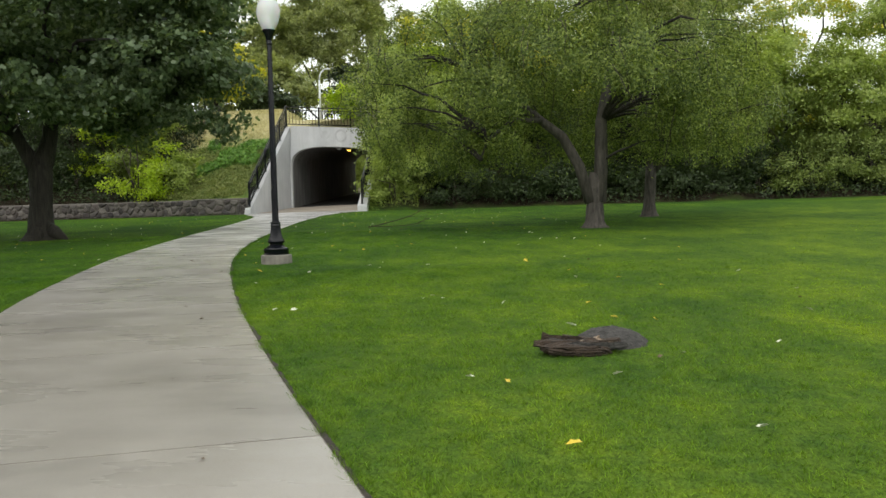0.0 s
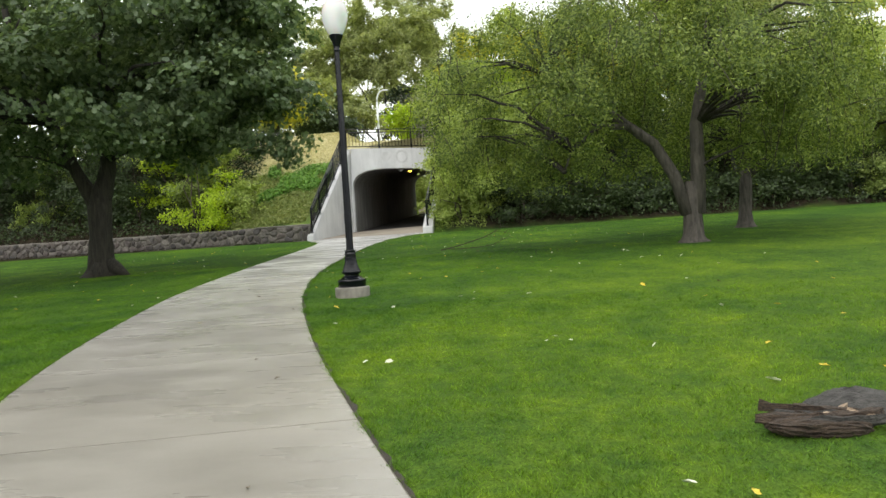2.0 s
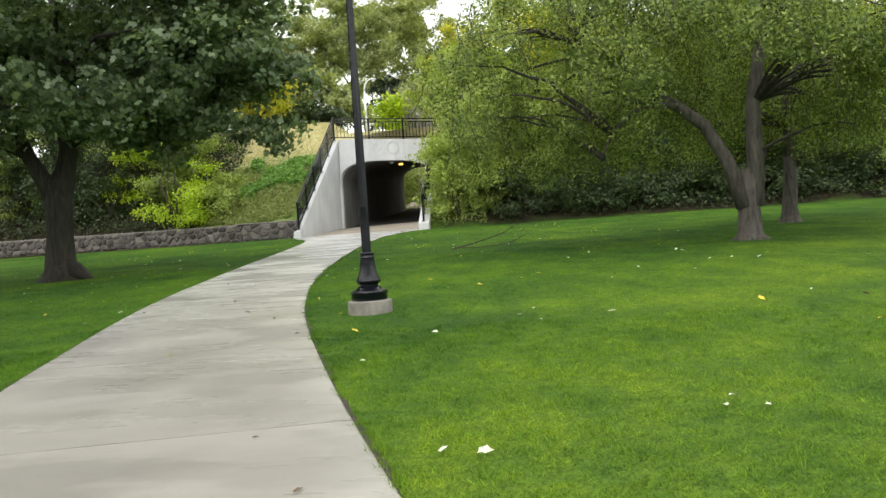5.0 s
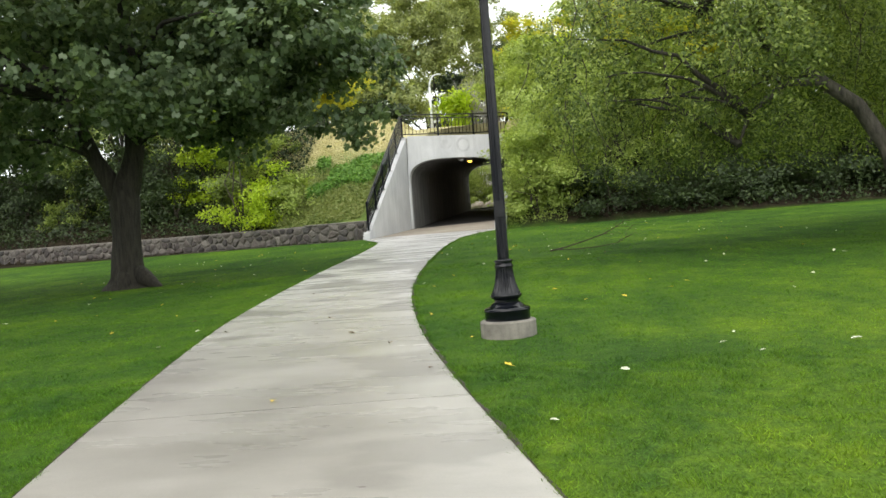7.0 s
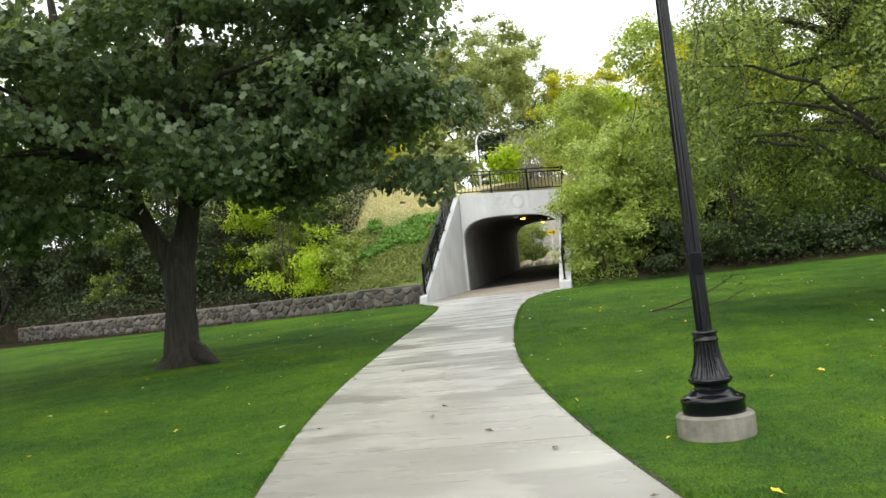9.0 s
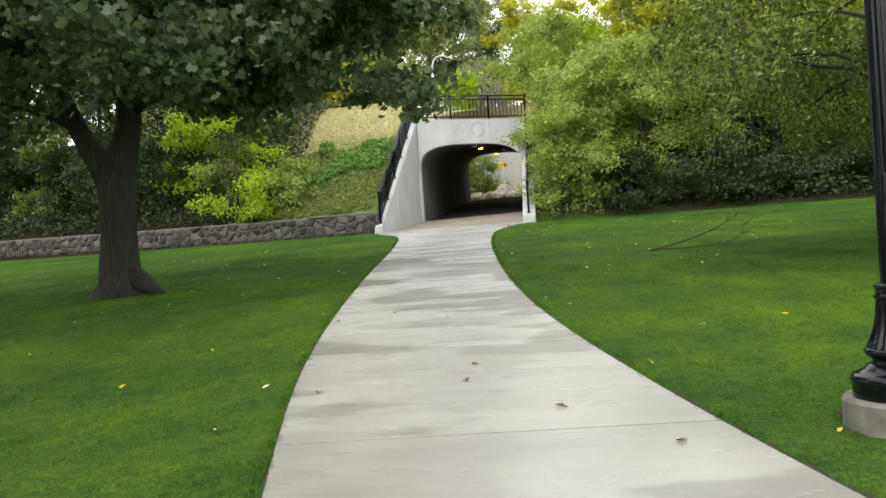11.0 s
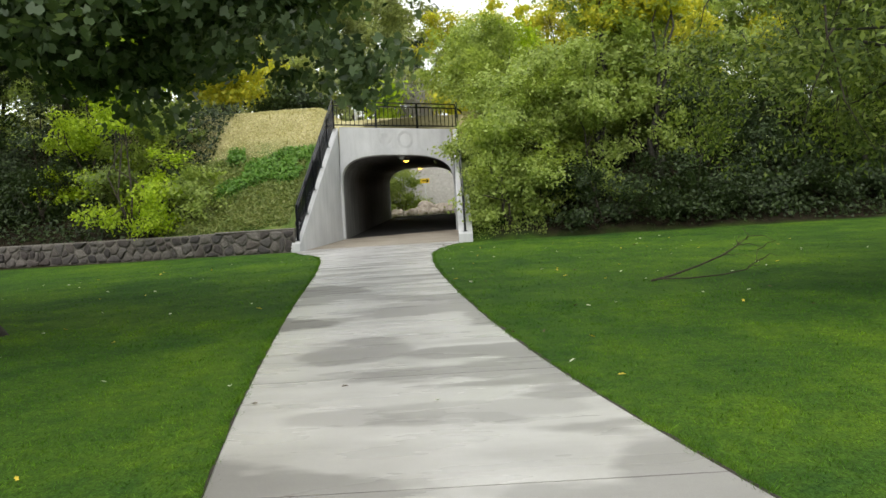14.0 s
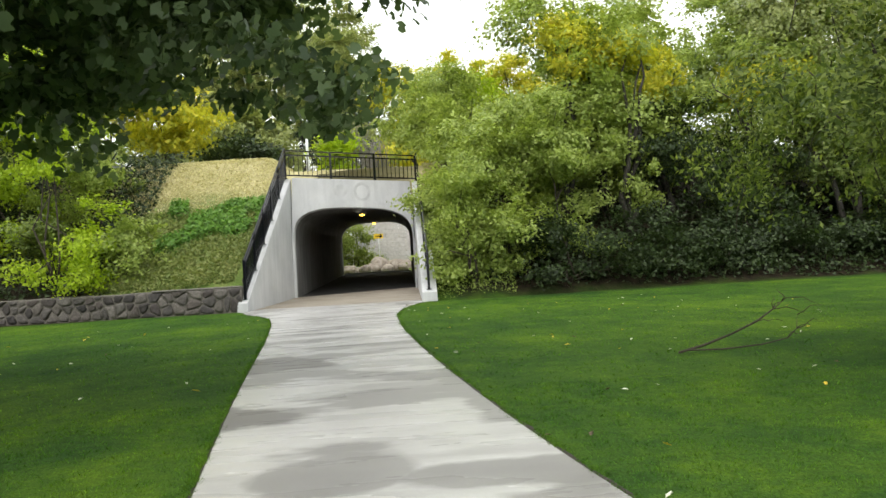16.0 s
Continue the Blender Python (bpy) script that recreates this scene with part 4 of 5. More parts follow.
rng0 = np.random.default_rng(5)
# undergrowth, its leaf colour carrying the shade under the canopy
scatter("undergrowth", spots_over(rng0, 34000, -5.0, 46, 42.7, 48, 0.6, 0.0), DUSK, 0.17, TRI, "low undergrowth on the shrub bank, leaves darkened for shade", "undergrowth", 1)
scatter("undergrowth", spots_over(rng0, 26000, -44, -16.8, 42.8, 54, 0.6, 0.0), DUSK, 0.17, TRI, "low undergrowth behind the stone wall, leaves darkened for shade", "undergrowth", 2)
scatter("weeds", spots_over(rng0, 12000, -16.0, -12.2, 45.0, 47.9, 0.45, 0.7), WEED, 0.15, RHOMB, "patch of bright green weeds on the bank", "weeds", 3)
scatter("bank_grass", spots_over(rng0, 24000, -17.5, -12.3, 42.9, 47.5, 0.28), SALLOW, 0.13, SLIM, "yellowing uncut grass on the bank", "grass", 4, 0.1)
scatter("dry_grass", spots_over(rng0, 36000, -22.0, -5.0, 47.6, 57.0, 0.12), DRY, 0.1, SLIM, "dry straw-coloured grass on the upper bank", "grass", 6, 0.1)
scatter("bank_grass", spots_over(rng0, 7000, -5.9, -3.2, 42.4, 50.0, 0.4), SHRUB, 0.11, SLIM, "rough green growth beside the wing wall", "grass", 7, 0.1)


# ---- stone wall ----
def cells(points, width, tall):
    """The polygon nearest to each point of a width x tall rectangle."""
    out = []
    for i, (px, pz) in enumerate(points):
        poly = [(0.02, 0.0), (width, 0.0), (width, tall), (0.02, tall)]
        for j, (qx, qz) in enumerate(points):
            if i == j or abs(qx - px) > 1.6:
                continue
            mx, mz, nx, nz = (px + qx) / 2, (pz + qz) / 2, qx - px, qz - pz
            cut = []
            for (ax, az), (bx, bz) in zip(poly, poly[1:] + poly[:1]):
                da, db = (ax - mx) * nx + (az - mz) * nz, (bx - mx) * nx + (bz - mz) * nz
                if da <= 0:
                    cut.append((ax, az))
                if da * db < 0:
                    t = da / (da - db)
                    cut.append((ax + (bx - ax) * t, az + (bz - az) * t))
            poly = cut
        out.append(poly)
    return out


def stone_mesh(poly, seed):
    """One rough field stone: a cell drawn in for the joint, its corners worn, its face bulging."""
    rng = np.random.default_rng(seed)
    cx, cz = sum(p[0] for p in poly) / len(poly), sum(p[1] for p in poly) / len(poly)
    ring = []
    for a, b in zip(poly, poly[1:] + poly[:1]):
        for t in (0.22, 0.78):
            ring.append((a[0] + (b[0] - a[0]) * t - cx, a[1] + (b[1] - a[1]) * t - cz))
    joint = rng.uniform(0.016, 0.042)
    proud = rng.uniform(0.035, 0.08)
    vs, fs = [], []
    for k, depth in ((0.0, -0.03), (0.0, proud * 0.45), (0.22, proud), (0.62, proud * rng.uniform(0.85, 1.15))):
        for u, v in ring:
            d = math.hypot(u, v) + 1e-6
            f = max(0.1, (d - joint) / d) * (1 - k) * (1 + rng.normal(0, 0.05))
            vs.append((-u * f, -depth + rng.normal(0, 0.011), v * f))
    n = len(ring)
    for r in range(3):
        for k in range(n):
            fs.append((r * n + k, r * n + (k + 1) % n, (r + 1) * n + (k + 1) % n, (r + 1) * n + k))
    fs.append(tuple(range(3 * n, 4 * n)))
    return cx, cz, mesh_of("stone", vs, fs, STONE, True)


def build_stone_wall():
    wall = thing("stone_wall", label="low retaining wall of dark field stones in mortar", category="wall", kind="structure")
    x0, x1, step = -12.3, -37.0, 0.5
    n = int((x0 - x1) / step)
    vs, fs = [], []
    tall = 0.82
    for i in range(n + 1):
        x = x0 - step * i
        y, g = stone_wall_y(x), SLOPE * stone_wall_y(x)
        t = tall + 0.03 * noise.noise((x, 0, 0))
        vs += [(x, y - 0.2, g - 0.3), (x, y - 0.2, g + t - 0.03), (x, y - 0.17, g + t), (x, y + 0.22, g + t), (x, y + 0.22, g - 0.3)]
    for i in range(n):
        for k in range(4):
            fs.append((i * 5 + k, i * 5 + k + 1, i * 5 + k + 6, i * 5 + k + 5))
    fs += [(0, 1, 2, 3, 4), tuple(range(n * 5, n * 5 + 5))[::-1]]
    thing("mortar_core", mesh_of("mortar_core", vs, fs, MORTAR), wall)
    rng = np.random.default_rng(21)
    width, spots = x0 - x1 - 0.2, []
    for row, z in enumerate((0.14, 0.41, 0.68)):
        u = rng.uniform(0.05, 0.3)
        while u < width:
            spots.append((u, z + rng.normal(0, 0.085)))
            u += rng.uniform(0.16, 0.62)
    for k, poly in enumerate(cells(spots, width, tall - 0.02)):
        if len(poly) < 3:
            continue
        u, z, me = stone_mesh(poly, 700 + k)
        x = x0 - u
        y = stone_wall_y(x)
        slope = math.degrees(math.atan2(stone_wall_y(x + 0.2) - stone_wall_y(x - 0.2), 0.4))
        thing("stone", me, wall, at=pose(x, y - 0.2, SLOPE * y + z, 0, 0, slope))
    bm = bmesh.new()
    box(bm, (2.9, 0.46, 0.05), pose(-13.76, stone_wall_y(-13.7), SLOPE * 42.6 + 0.84), 0.01)
    part("coping", bm, PAD, wall, "pale concrete coping")


build_stone_wall()


# ---- lamp post ----
GLOBE = Mat("frosted_globe")
GLOBE.set(Base_Color=(0.86, 0.87, 0.88), Roughness=0.22)
GLOBE.b.inputs["Transmission Weight"].default_value = 0.35
GLOBE.b.inputs["Subsurface Weight"].default_value = 0.3


def build_lamp_post():
    x, y = -3.68, 14.4
    lamp = thing("lamp_post", label="black fluted lamp post with an acorn globe on a concrete pad", category="street lamp", at=pose(x, y, SLOPE * y - 0.015, 0, 0, 0))
    pad = [(0.26, -0.15), (0.275, 0.0), (0.275, 0.155), (0.262, 0.17), (0.001, 0.172)]
    thing("pad", mesh_of("pad", *lathe(pad, 40), PAD, False), lamp, "round concrete footing")
    plinth = [(0.222, 0.17), (0.222, 0.172), (0.222, 0.25), (0.228, 0.255), (0.228, 0.275), (0.218, 0.288), (0.19, 0.296), (0.165, 0.312), (0.142, 0.335), (0.13, 0.342)]
    thing("plinth", mesh_of("plinth", *lathe(plinth, 48), BLACK, True), lamp)
    neck = [(0.12, 0.338), (0.118, 0.36), (0.124, 0.375)]
    thing("neck", mesh_of("neck", *lathe(neck, 48), BLACK, True), lamp)
    ring = [(0.124, 0.372), (0.142, 0.382), (0.155, 0.40), (0.156, 0.412), (0.148, 0.422), (0.135, 0.426)]
    thing("ring", mesh_of("ring", *lathe(ring, 48), BLACK, True), lamp)
    bell = [(0.142, 0.424), (0.138, 0.44), (0.122, 0.475), (0.104, 0.53), (0.092, 0.60), (0.084, 0.68)]
    thing("fluted_bell", mesh_of("fluted_bell", *lathe(bell, 160, 20, 0.015, (0.43, 0.66)), BLACK, True), lamp)
    collar = [(0.084, 0.678), (0.094, 0.684), (0.094, 0.698), (0.085, 0.704), (0.085, 0.735), (0.092, 0.741), (0.092, 0.753), (0.068, 0.76)]
    thing("collar", mesh_of("collar", *lathe(collar, 40), BLACK, True), lamp)
    shaft = [(0.058, 0.755), (0.057, 0.9), (0.055, 1.6), (0.051, 2.4), (0.046, 3.2), (0.042, 3.92)]
    thing("fluted_shaft", mesh_of("fluted_shaft", *lathe(shaft, 96, 12, 0.007, (0.9, 3.9)), BLACK, True), lamp)
    cup = [(0.0423, 3.91), (0.0522, 3.925), (0.0522, 3.95), (0.045, 3.965), (0.0495, 4.0), (0.0675, 4.07), (0.0945, 4.13), (0.1098, 4.155), (0.1098, 4.18)]
    thing("cup", mesh_of("cup", *lathe(cup, 40), BLACK, True), lamp)
    globe = [(0.099, 4.18), (0.126, 4.22), (0.171, 4.31), (0.2025, 4.42), (0.2088, 4.5), (0.1998, 4.58), (0.171, 4.66), (0.135, 4.72), (0.099, 4.77), (0.081, 4.80), (0.045, 4.83), (0.009, 4.84)]
    thing("globe", mesh_of("globe", *lathe(globe, 40), GLOBE.m, True), lamp, "frosted white acorn globe")
    finial = [(0.027, 4.835), (0.0198, 4.86), (0.027, 4.88), (0.018, 4.91), (0.0036, 4.95)]
    thing("finial", mesh_of("finial", *lathe(finial, 20), BLACK, True), lamp)
    bm = bmesh.new()
    box(bm, (0.09, 0.012, 0.16), pose(0, -0.066, 1.25), 0.004)
    part("access_plate", bm, BLACK, lamp)


build_lamp_post()


# ---- street light by the road ----
def build_street_light():
    x, y = -12.35, 63.5
    z = height(x, y)
    sl = thing("street_light", label="pale galvanised street light with a short curved arm", category="street lamp", at=(x, y, z))
    top = 4.9
    thing("pole", mesh_of("pole", *tube([(0, 0, -0.1), (0, 0, 2.0), (0, 0, top - 0.9)], [0.1, 0.09, 0.075], 12), GALV, True), sl)
    arm = [(0, 0, top - 0.92), (0.03, 0, top - 0.6), (0.14, 0, top - 0.3), (0.32, 0, top - 0.1), (0.55, 0, top - 0.02)]
    thing("arm", mesh_of("arm", *tube(arm, [0.072, 0.068, 0.062, 0.055, 0.05], 10), GALV, True), sl)
    bm = bmesh.new()
    box(bm, (0.42, 0.18, 0.1), pose(0.7, 0, top - 0.04, 0, 6, 0), 0.03)
    part("lamp_head", bm, GALV, sl)
    bm = bmesh.new()
    box(bm, (0.5, 0.16, 0.14), pose(0.33, 0, 1.55, 0, -8, 0), 0.03)
    box(bm, (0.2, 0.05, 0.05), pose(0.1, 0, 1.45))
    part("camera_box", bm, GALV, sl, "small pale box on a bracket")


build_street_light()


# ---- the far side of the tunnel ----
AMBER = Mat("amber_lamp")
AMBER.set(Base_Color=(0.9, 0.6, 0.1), Roughness=0.4, Emission_Color=(1.0, 0.55, 0.06), Emission_Strength=5.0)
YELLOW = plain_material("yellow_sign_paint", (0.75, 0.5, 0.01), (0.85, 0.6, 0.02), 6, 0.5)
BLOCK = plain_material("retaining_block", (0.5, 0.48, 0.46), (0.66, 0.64, 0.62), 5, 0.9, 0, 0.4)
DULL = plain_material("dull_grey_metal", (0.2, 0.2, 0.2), (0.3, 0.3, 0.3), 9, 0.6)


def build_tunnel_lights():
    for x, y, lit in ((-8.9, 51.6, False), (-8.9, 55.5, True), (-8.9, 71.0, True)):
        z = low(y) + CROWN - 0.06
        lt = thing("ceiling_light", label="amber tunnel light fixed to the vault" if lit else "unlit grey dome light at the tunnel mouth", category="light", group="tunnel lights", at=(x, y, z))
        thing("housing", mesh_of("housing", *lathe([(0.2, 0.06), (0.2, -0.04), (0.17, -0.07)], 24), DULL, True), lt)
        thing("lens", mesh_of("lens", *lathe([(0.13, -0.07), (0.12, -0.1), (0.08, -0.13), (0.02, -0.14)], 24), AMBER.m if lit else GALV, True), lt)


build_tunnel_lights()


def build_far_side():
    rng = np.random.default_rng(8)
    for x, y, s in ((-11.2, 79.2, 1.1), (-10.6, 80.4, 0.94), (-10.1, 79.0, 1.2), (-9.4, 79.8, 1.4), (-9.0, 81.0, 2.3), (-8.3, 79.3, 1.2), (-7.6, 80.6, 1.8), (-6.9, 79.6, 1.6), (-11.6, 81.6, 1.5), (-6.0, 80.8, 1.4), (-8.0, 82.4, 0.9)):
        bm = bmesh.new()
        bmesh.ops.create_icosphere(bm, subdivisions=3, radius=0.5)
        off = Vector(rng.uniform(0, 50, 3))
        for v in bm.verts:
            v.co *= 1 + 0.35 * noise.noise(v.co * 1.6 + off) + 0.1 * noise.noise(v.co * 5 + off)
        me = bpy.data.meshes.new("boulder")
        bm.to_mesh(me)
        bm.free()
        me.materials.append(ROCK)
        thing("boulder", me, label="pale rounded boulder beyond the tunnel", category="boulder", group="boulders", at=pose(x, y, height(x, y) + 0.22 * s, 0, 0, rng.uniform(0, 360)) @ Matrix.Diagonal((s, s * 0.8, s * 0.72, 1)))
    shrub("shrub", (-11.4, 83.4), (4.6, 2.6, 5.0), 77, SHRUB, "rounded green shrub among boulders beyond the tunnel", 260, 60, 0.22, 0.16)
    wall = thing("block_wall", label="pale concrete block retaining wall beyond the tunnel", category="wall", kind="structure")
    bm = bmesh.new()
    box(bm, (1.17, 0.5, 0.39), Matrix.Identity(4), 0.025)
    me = bpy.data.meshes.new("block")
    bm.to_mesh(me)
    bm.free()
    me.materials.append(BLOCK)
    for row in range(14):
        for k in range(12):
            thing("block", me, wall, at=pose(-11.5 + 1.18 * k + (0.59 if row % 2 else 0), 86.6 + 0.05 * row, 4.6 + 0.4 * row + 0.2))
    sign = thing("arrow_sign", label="yellow arrow sign on a post beyond the tunnel", category="sign", at=(-8.98, 81.0, height(-8.98, 81.0) - 0.2))
    thing("post", mesh_of("post", *tube([(0, 0, -0.2), (0, 0, 3.4)], [0.035, 0.035], 8), GALV, True), sign)
    bm = bmesh.new()
    box(bm, (0.75, 0.02, 0.38), pose(0, -0.05, 3.2), 0.004)
    plate = part("plate", bm, YELLOW, sign, "yellow plate")
    bm = bmesh.new()
    box(bm, (0.4, 0.01, 0.08), pose(-0.05, -0.066, 3.2))
    box(bm, (0.22, 0.01, 0.08), pose(0.2, -0.066, 3.26, 0, 45, 0))
    box(bm, (0.22, 0.01, 0.08), pose(0.2, -0.066, 3.14, 0, -45, 0))
    part("arrow", bm, BLACK, plate, "black arrow")


build_far_side()


# ---- things on the lawn ----
SPLIT = plain_material("split_wood", (0.2, 0.14, 0.09), (0.42, 0.33, 0.24), 20, 0.9, 0, 0.6, (1, 4, 4))
# soil, dark enough to hold the shadow under the lawn's edge too
SOIL_SHADOW = plain_material("soil_and_edge_shadow", (0.018, 0.014, 0.01), (0.05, 0.04, 0.03), 30, 0.95, 0, 0.6)
ROT = plain_material("rotten_wood", (0.016, 0.011, 0.008), (0.1, 0.068, 0.046), 22, 0.9, 0, 0.9, (1, 4, 4))
WEATHERED = plain_material("weathered_wood", (0.022, 0.021, 0.02), (0.085, 0.08, 0.074), 16, 0.9, 0, 0.8, (1, 3, 3))


def build_stump():
    x, y = 0.88, 6.42
    st = thing("tree_stump", label="low rotten tree stump split open in the grass", category="stump", at=pose(x, y, SLOPE * y, 0, 0, 12))
    rng = np.random.default_rng(4)
    vs, fs = [], []
    n, rings = 26, 6
    for r in range(rings + 1):
        t = r / rings
        for k in range(n):
            a = 2 * math.pi * k / n
            rad = (1 - t) * (1 + 0.22 * noise.noise((math.cos(a) * 1.6, math.sin(a) * 1.6, 2.0)))
            p = Vector((0.16 + 0.4 * rad * math.cos(a), 0.15 + 0.26 * rad * math.sin(a), 0.18 * (1 - (1 - t) ** 2.4) + 0.02 * noise.noise((a * 2, t * 5, 1))))
            vs.append(p + Vector((0, 0, -0.03)))
    for r in range(rings):
        for k in range(n):
            fs.append((r * n + k, r * n + (k + 1) % n, (r + 1) * n + (k + 1) % n, (r + 1) * n + k))
    thing("mound", mesh_of("mound", vs, fs, WEATHERED, True), st, "grey weathered root crown")
    # the split log: a crumbling block with a ridged face
    bm = bmesh.new()
    bmesh.ops.create_icosphere(bm, subdivisions=4, radius=1.0)
    for v in bm.verts:
        p = v.co.copy()
        k = 1 / (abs(p.x) ** 4 + abs(p.y) ** 4 + abs(p.z) ** 4) ** 0.25
        p = p * (0.4 + 0.6 * k)
        r = 1 + 0.2 * noise.noise((p.x * 2.2, p.y * 5, p.z * 6)) + 0.13 * noise.noise((p.x * 5, p.y * 13, p.z * 15))
        v.co = Vector((0.27 * p.x * (1 + 0.12 * noise.noise((p.y * 4, p.z * 6, 9.0))), 0.13 * p.y * r, 0.052 * p.z * r + 0.03 - 0.015 * p.x))
    log = part("split_log", bm, ROT, st, "dark brown crumbling wood")
    log.matrix_basis = pose(-0.2, -0.12, 0.0, 0, 0, -8)
    for k in range(20):
        bm = bmesh.new()
        beam = k < 7
        ln = rng.uniform(0.32, 0.58) if beam else rng.uniform(0.08, 0.24)
        box(bm, (ln, rng.uniform(0.035, 0.055), rng.uniform(0.03, 0.05)) if beam else (ln, rng.uniform(0.012, 0.03), rng.uniform(0.01, 0.022)), Matrix.Identity(4))
        bmesh.ops.subdivide_edges(bm, edges=[e for e in bm.edges if e.calc_length() > 0.08], cuts=5)
        for v in bm.verts:
            end = abs(v.co.x) / (ln / 2)
            v.co.y *= 1 - 0.7 * end ** 3
            v.co += Vector(rng.normal(0, 0.006 if beam else 0.004, 3))
        ob = part("splinter", bm, SPLIT if not beam and k % 4 == 0 else WEATHERED if k % 5 == 0 else ROT, st, "pale split wood" if not beam and k % 4 == 0 else "")
        ob.matrix_basis = pose(-0.1 + rng.normal(0, 0.09), -0.1 + rng.normal(0, 0.06), 0.055 + 0.045 * rng.random(), rng.normal(0, 12), rng.normal(3, 3 if beam else 8), rng.normal(-8, 6 if beam else 16))


build_stump()


def build_branch():
    x0, y0 = -3.55, 25.5
    br = thing("fallen_branch", label="bare forked branch lying on the lawn", category="branch", at=(x0, y0, SLOPE * y0))
    rng = np.random.default_rng(31)
    main = [(0, 0, 0.03), (0.35, 0.12, 0.09), (0.8, 0.3, 0.2), (1.25, 0.55, 0.33), (1.55, 0.7, 0.47), (1.72, 0.8, 0.56)]
    side = [(0.12, 0.02, 0.05), (0.6, 0.1, 0.03), (1.15, 0.2, 0.05), (1.55, 0.35, 0.1), (1.75, 0.5, 0.2), (1.82, 0.6, 0.38)]
    thing("main_stem", mesh_of("main_stem", *tube(main, [0.018, 0.016, 0.014, 0.013, 0.01, 0.005], 7, 0.2, rng), TWIG, True), br)
    thing("side_stem", mesh_of("side_stem", *tube(side, [0.011, 0.01, 0.009, 0.008, 0.006, 0.003], 7, 0.2, rng), TWIG, True), br)
    for src, k in ((main, 4), (main, 4), (main, 5), (main, 3), (main, 5), (side, 3), (side, 4), (side, 4), (side, 5), (main, 4)):
        a = Vector(src[k])
        b = a + Vector((rng.uniform(0.05, 0.5), rng.uniform(-0.2, 0.3), rng.uniform(-0.12, 0.16)))
        b.z = max(b.z, 0.03)
        thing("twig", mesh_of("twig", *tube(bend(a, b, 0.04, 5, rng, 0.02), [0.007, 0.006, 0.005, 0.004, 0.003, 0.002], 5), TWIG, True), br)


build_branch()

PALE_LEAF = plain_material("pale_fallen_leaf", (0.5, 0.52, 0.4), (0.72, 0.74, 0.6), 30, 0.6)
YELLOW_LEAF = plain_material("yellow_fallen_leaf", (0.5, 0.36, 0.03), (0.75, 0.58, 0.06), 30, 0.6)
BROWN_LEAF = plain_material("brown_fallen_leaf", (0.06, 0.045, 0.028), (0.17, 0.115, 0.065), 30, 0.7)


def fallen_leaf_mesh(material, seed, seg=10):
    """A curled leaf with a stalk."""
    rng = np.random.default_rng(seed)
    vs, fs = [(0, 0, 0.012)], []
    for k in range(seg):
        a = 2 * math.pi * k / seg
        r = 0.5 * (0.75 + 0.3 * math.cos(2 * a) * 0.5 + 0.16 * (-1) ** k)
        vs.append((r * math.cos(a), 0.72 * r * math.sin(a), 0.12 * abs(math.sin(a)) + 0.08 * rng.random()))
    for k in range(seg):
        fs.append((0, 1 + k, 1 + (k + 1) % seg))
    vs += [(0.4, 0.012, 0.05), (0.4, -0.012, 0.05), (0.75, 0, 0.1)]
    fs.append((seg + 1, seg + 2, seg + 3))
    return mesh_of("fallen_leaf", vs, fs, material)


def build_fallen_leaves():
    rng = np.random.default_rng(17)
    kinds = [(fallen_leaf_mesh(PALE_LEAF, 1), "pale fallen leaf lying on the grass"), (fallen_leaf_mesh(YELLOW_LEAF, 2), "yellow fallen leaf lying on the grass"), (fallen_leaf_mesh(BROWN_LEAF, 3), "brown curled leaf lying on the grass")]
    known = [(-2.05, 8.67, 0, 0.1), (0.8, 7.39, 0, 0.11), (1.45, 4.28, 0, 0.09), (1.25, 7.75, 1, 0.09), (0.15, 5.35, 1, 0.08), (1.6, 7.6, 1, 0.08), (1.3, 6.0, 2, 0.08), (0.9, 5.5, 0, 0.08)]
    spots = [(x, y, k, s) for x, y, k, s in known]
    while len(spots) < 230:
        y = 2.5 + 36 * rng.random() ** 0.8
        x = right_edge(y) + 0.15 + 9.0 * rng.random() ** 1.2 if rng.random() < 0.62 else left_edge(y) - 0.15 - 7.0 * rng.random()
        spots.append((x, y, int(rng.choice(3, p=(0.55, 0.33, 0.12))), rng.uniform(0.05, 0.095)))
    for x, y, k, s in spots:
        me, lab = kinds[k]
        thing("fallen_leaf", me, label=lab, category="leaf", group="fallen leaves", at=pose(x, y, SLOPE * y + 0.025, rng.normal(0, 14), rng.normal(0, 14), rng.uniform(0, 360)) @ Matrix.Diagonal((s, s, s, 1)))
    # litter on the path
    for x, y, k, s in ((-6.1, 15.78, 2, 0.1), (-7.16, 15.6, 2, 0.09), (-6.08, 16.3, 2, 0.08), (-5.43, 14.95, 2, 0.09), (-4.83, 14.19, 2, 0.08), (-7.31, 19.4, 2, 0.07), (-5.2, 12.0, 1, 0.09), (-3.4, 9.1, 2, 0.05), (-2.2, 5.6, 2, 0.05), (-4.2, 12.9, 2, 0.06), (-7.9, 19.0, 2, 0.06), (-6.9, 40.0, 2, 0.16), (-6.6, 18.8, 0, 0.05), (-2.9, 8.2, 2, 0.06), (-1.4, 3.9, 2, 0.04), (-5.9, 21.5, 2, 0.06)):
        me, lab = kinds[k]
        thing("fallen_leaf", me, label=lab.replace("grass", "concrete path"), category="leaf", group="fallen leaves", at=pose(x, y, low(y) + 0.028, rng.normal(0, 5), rng.normal(0, 5), rng.uniform(0, 360)) @ Matrix.Diagonal((s, s, s, 1)))


build_fallen_leaves()


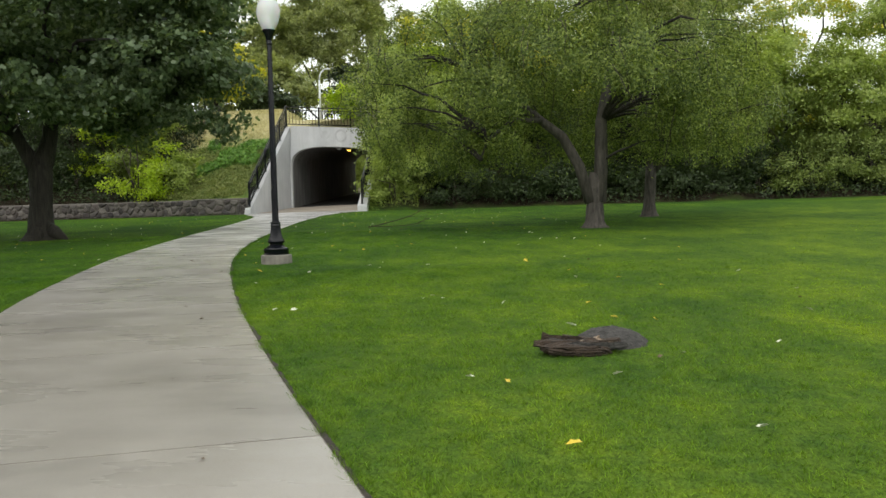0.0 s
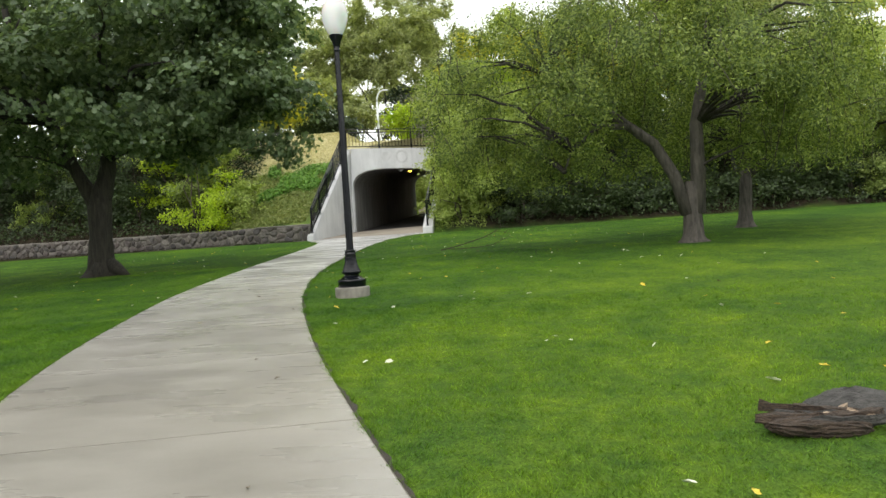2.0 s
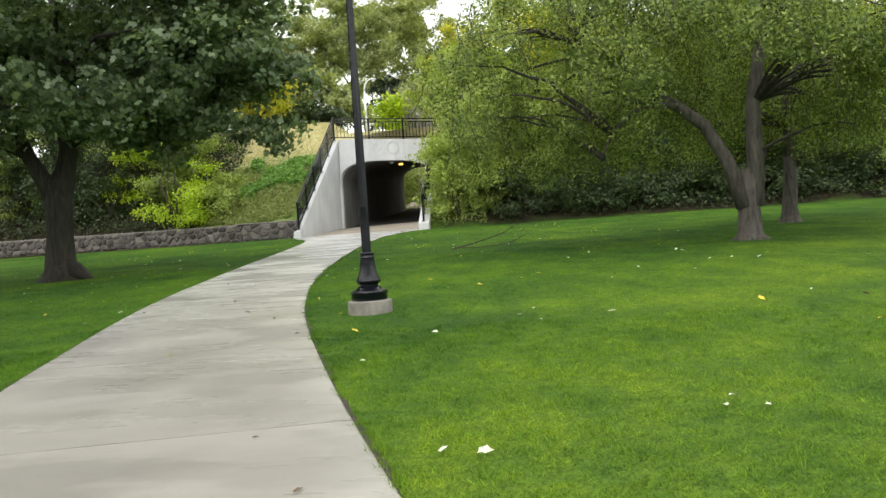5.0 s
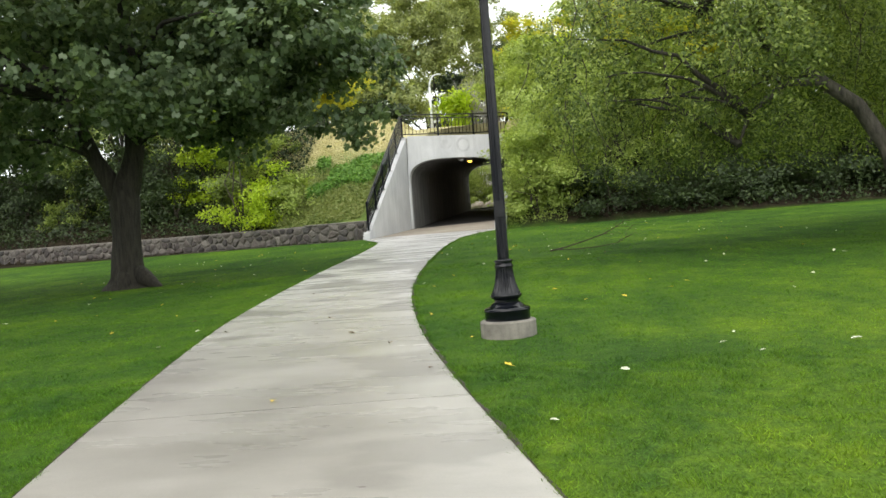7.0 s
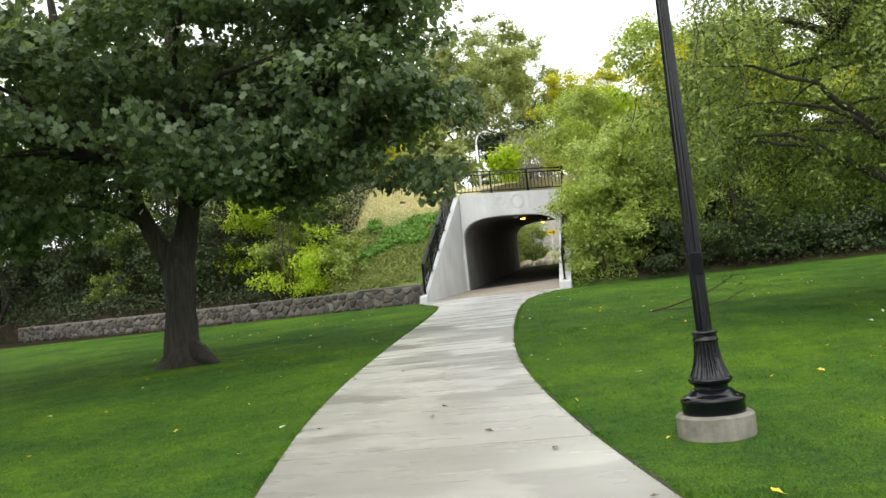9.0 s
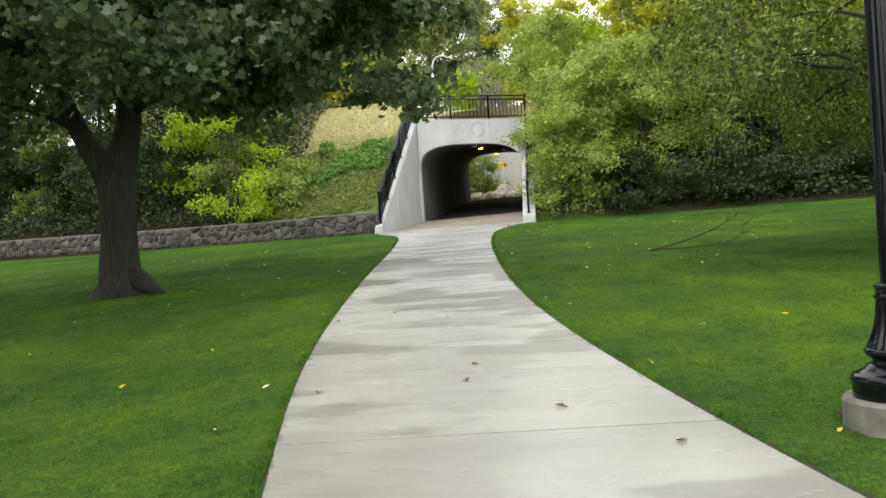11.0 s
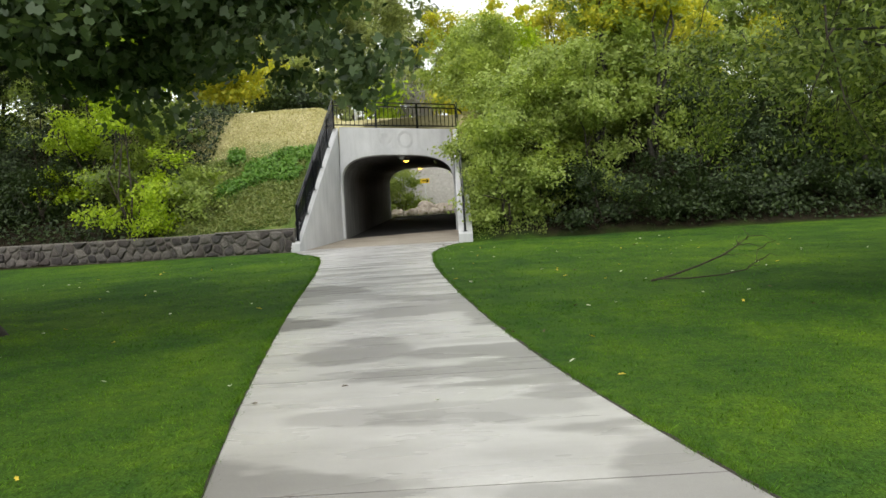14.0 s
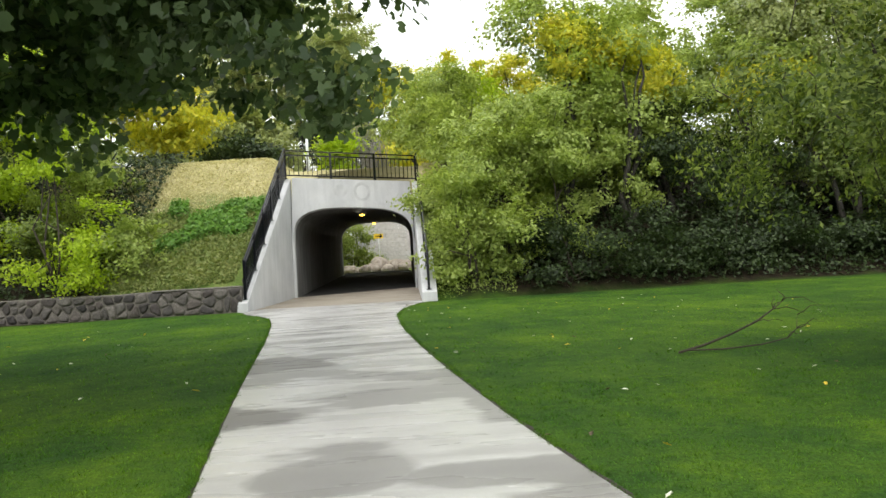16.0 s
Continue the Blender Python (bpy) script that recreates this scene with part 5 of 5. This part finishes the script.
# ---- trimmed edges of the lawn ----
def build_soil_shadow_edges():
    """Bare earth and the grass edge's shadow as one dark painted strip, of uneven width."""
    for edge, side, phase in ((left_edge, -1, 0.0), (right_edge, 1, 40.0)):
        vs, fs = [], []
        ys = np.arange(-3.0, 41.6, 0.09)
        for y in ys:
            w = max(0.008, (0.036 if side > 0 else 0.016) + (0.05 if side > 0 else 0.02) * noise.noise((y * 1.3, phase, 0.0)) + 0.035 * noise.noise((y * 6, phase, 4.0)))
            x = edge(float(y))
            vs += [(x - side * 0.004, y, SLOPE * y + 0.009), (x + side * w * 0.5, y, SLOPE * y + 0.016), (x + side * w, y, SLOPE * y + 0.004)]
        for i in range(len(ys) - 1):
            for k in (0, 1):
                fs.append((3 * i + k, 3 * i + k + 1, 3 * i + k + 4, 3 * i + k + 3))
        thing("soil_edge", mesh_of("soil_edge", vs, fs, SOIL_SHADOW, True), label="thin dark strip of soil and painted grass-edge shadow along the path", category="soil", kind="structure")


build_soil_shadow_edges()


# ---- grass blades ----
def build_grass():
    """Mown blades along both sides of the path, thickest at its edges, as one sheet."""
    rng = np.random.default_rng(99)
    table = np.arange(-3, 42, 0.25)
    le, re = np.array([left_edge(v) for v in table]), np.array([right_edge(v) for v in table])

    def blades(n, y0, y1, reach_r, reach_l, tall, wide, power):
        y = rng.uniform(y0, y1, n)
        right = rng.random(n) < reach_r / (reach_r + reach_l)
        off = 1 - np.sqrt(1 - rng.random(n)) if power == 1.0 else rng.random(n) ** power
        x = np.where(right, np.interp(y, table, re) - 0.02 + off * reach_r, np.interp(y, table, le) + 0.02 - off * reach_l)
        z = SLOPE * y
        a = rng.uniform(0, 2 * math.pi, n)
        lean = rng.normal(0, 1.0, (n, 2)) * tall
        tuft = 0.85 + 0.6 * np.sin(9 * x + 3 * np.sin(5 * y)) * np.sin(8 * y + 2 * np.sin(6 * x))
        h = tall * tuft * (0.5 + 0.8 * rng.random(n))
        w = wide * (0.6 + 0.8 * rng.random(n))
        co = np.empty((n, 3, 3))
        co[:, 0] = np.stack((x - np.cos(a) * w, y - np.sin(a) * w, z - 0.005), 1)
        co[:, 1] = np.stack((x + np.cos(a) * w, y + np.sin(a) * w, z - 0.005), 1)
        co[:, 2] = np.stack((x + lean[:, 0], y + lean[:, 1], z + h), 1)
        return co

    co = np.concatenate((blades(270000, 2.0, 13, 9.0, 6.0, 0.028, 0.0034, 1.0), blades(200000, 11, 24, 10, 8, 0.019, 0.0038, 1.0), blades(50000, 2.0, 41, 0.12, 0.12, 0.03, 0.0034, 1.0), blades(45000, 22, 41.5, 16, 14, 0.022, 0.010, 1.0), blades(35000, 3, 22, 18, 14, 0.022, 0.007, 0.7)))
    n = len(co)
    me = bpy.data.meshes.new("grass")
    me.vertices.add(n * 3)
    me.vertices.foreach_set("co", co.reshape(-1))
    me.loops.add(n * 3)
    me.loops.foreach_set("vertex_index", np.arange(n * 3, dtype=np.int32))
    me.polygons.add(n)
    me.polygons.foreach_set("loop_start", np.arange(0, n * 3, 3, dtype=np.int32))
    me.update(calc_edges=True)
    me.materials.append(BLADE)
    thing("grass", me, label="short mown grass blades covering the lawn", category="grass", kind="stuff")


build_grass()
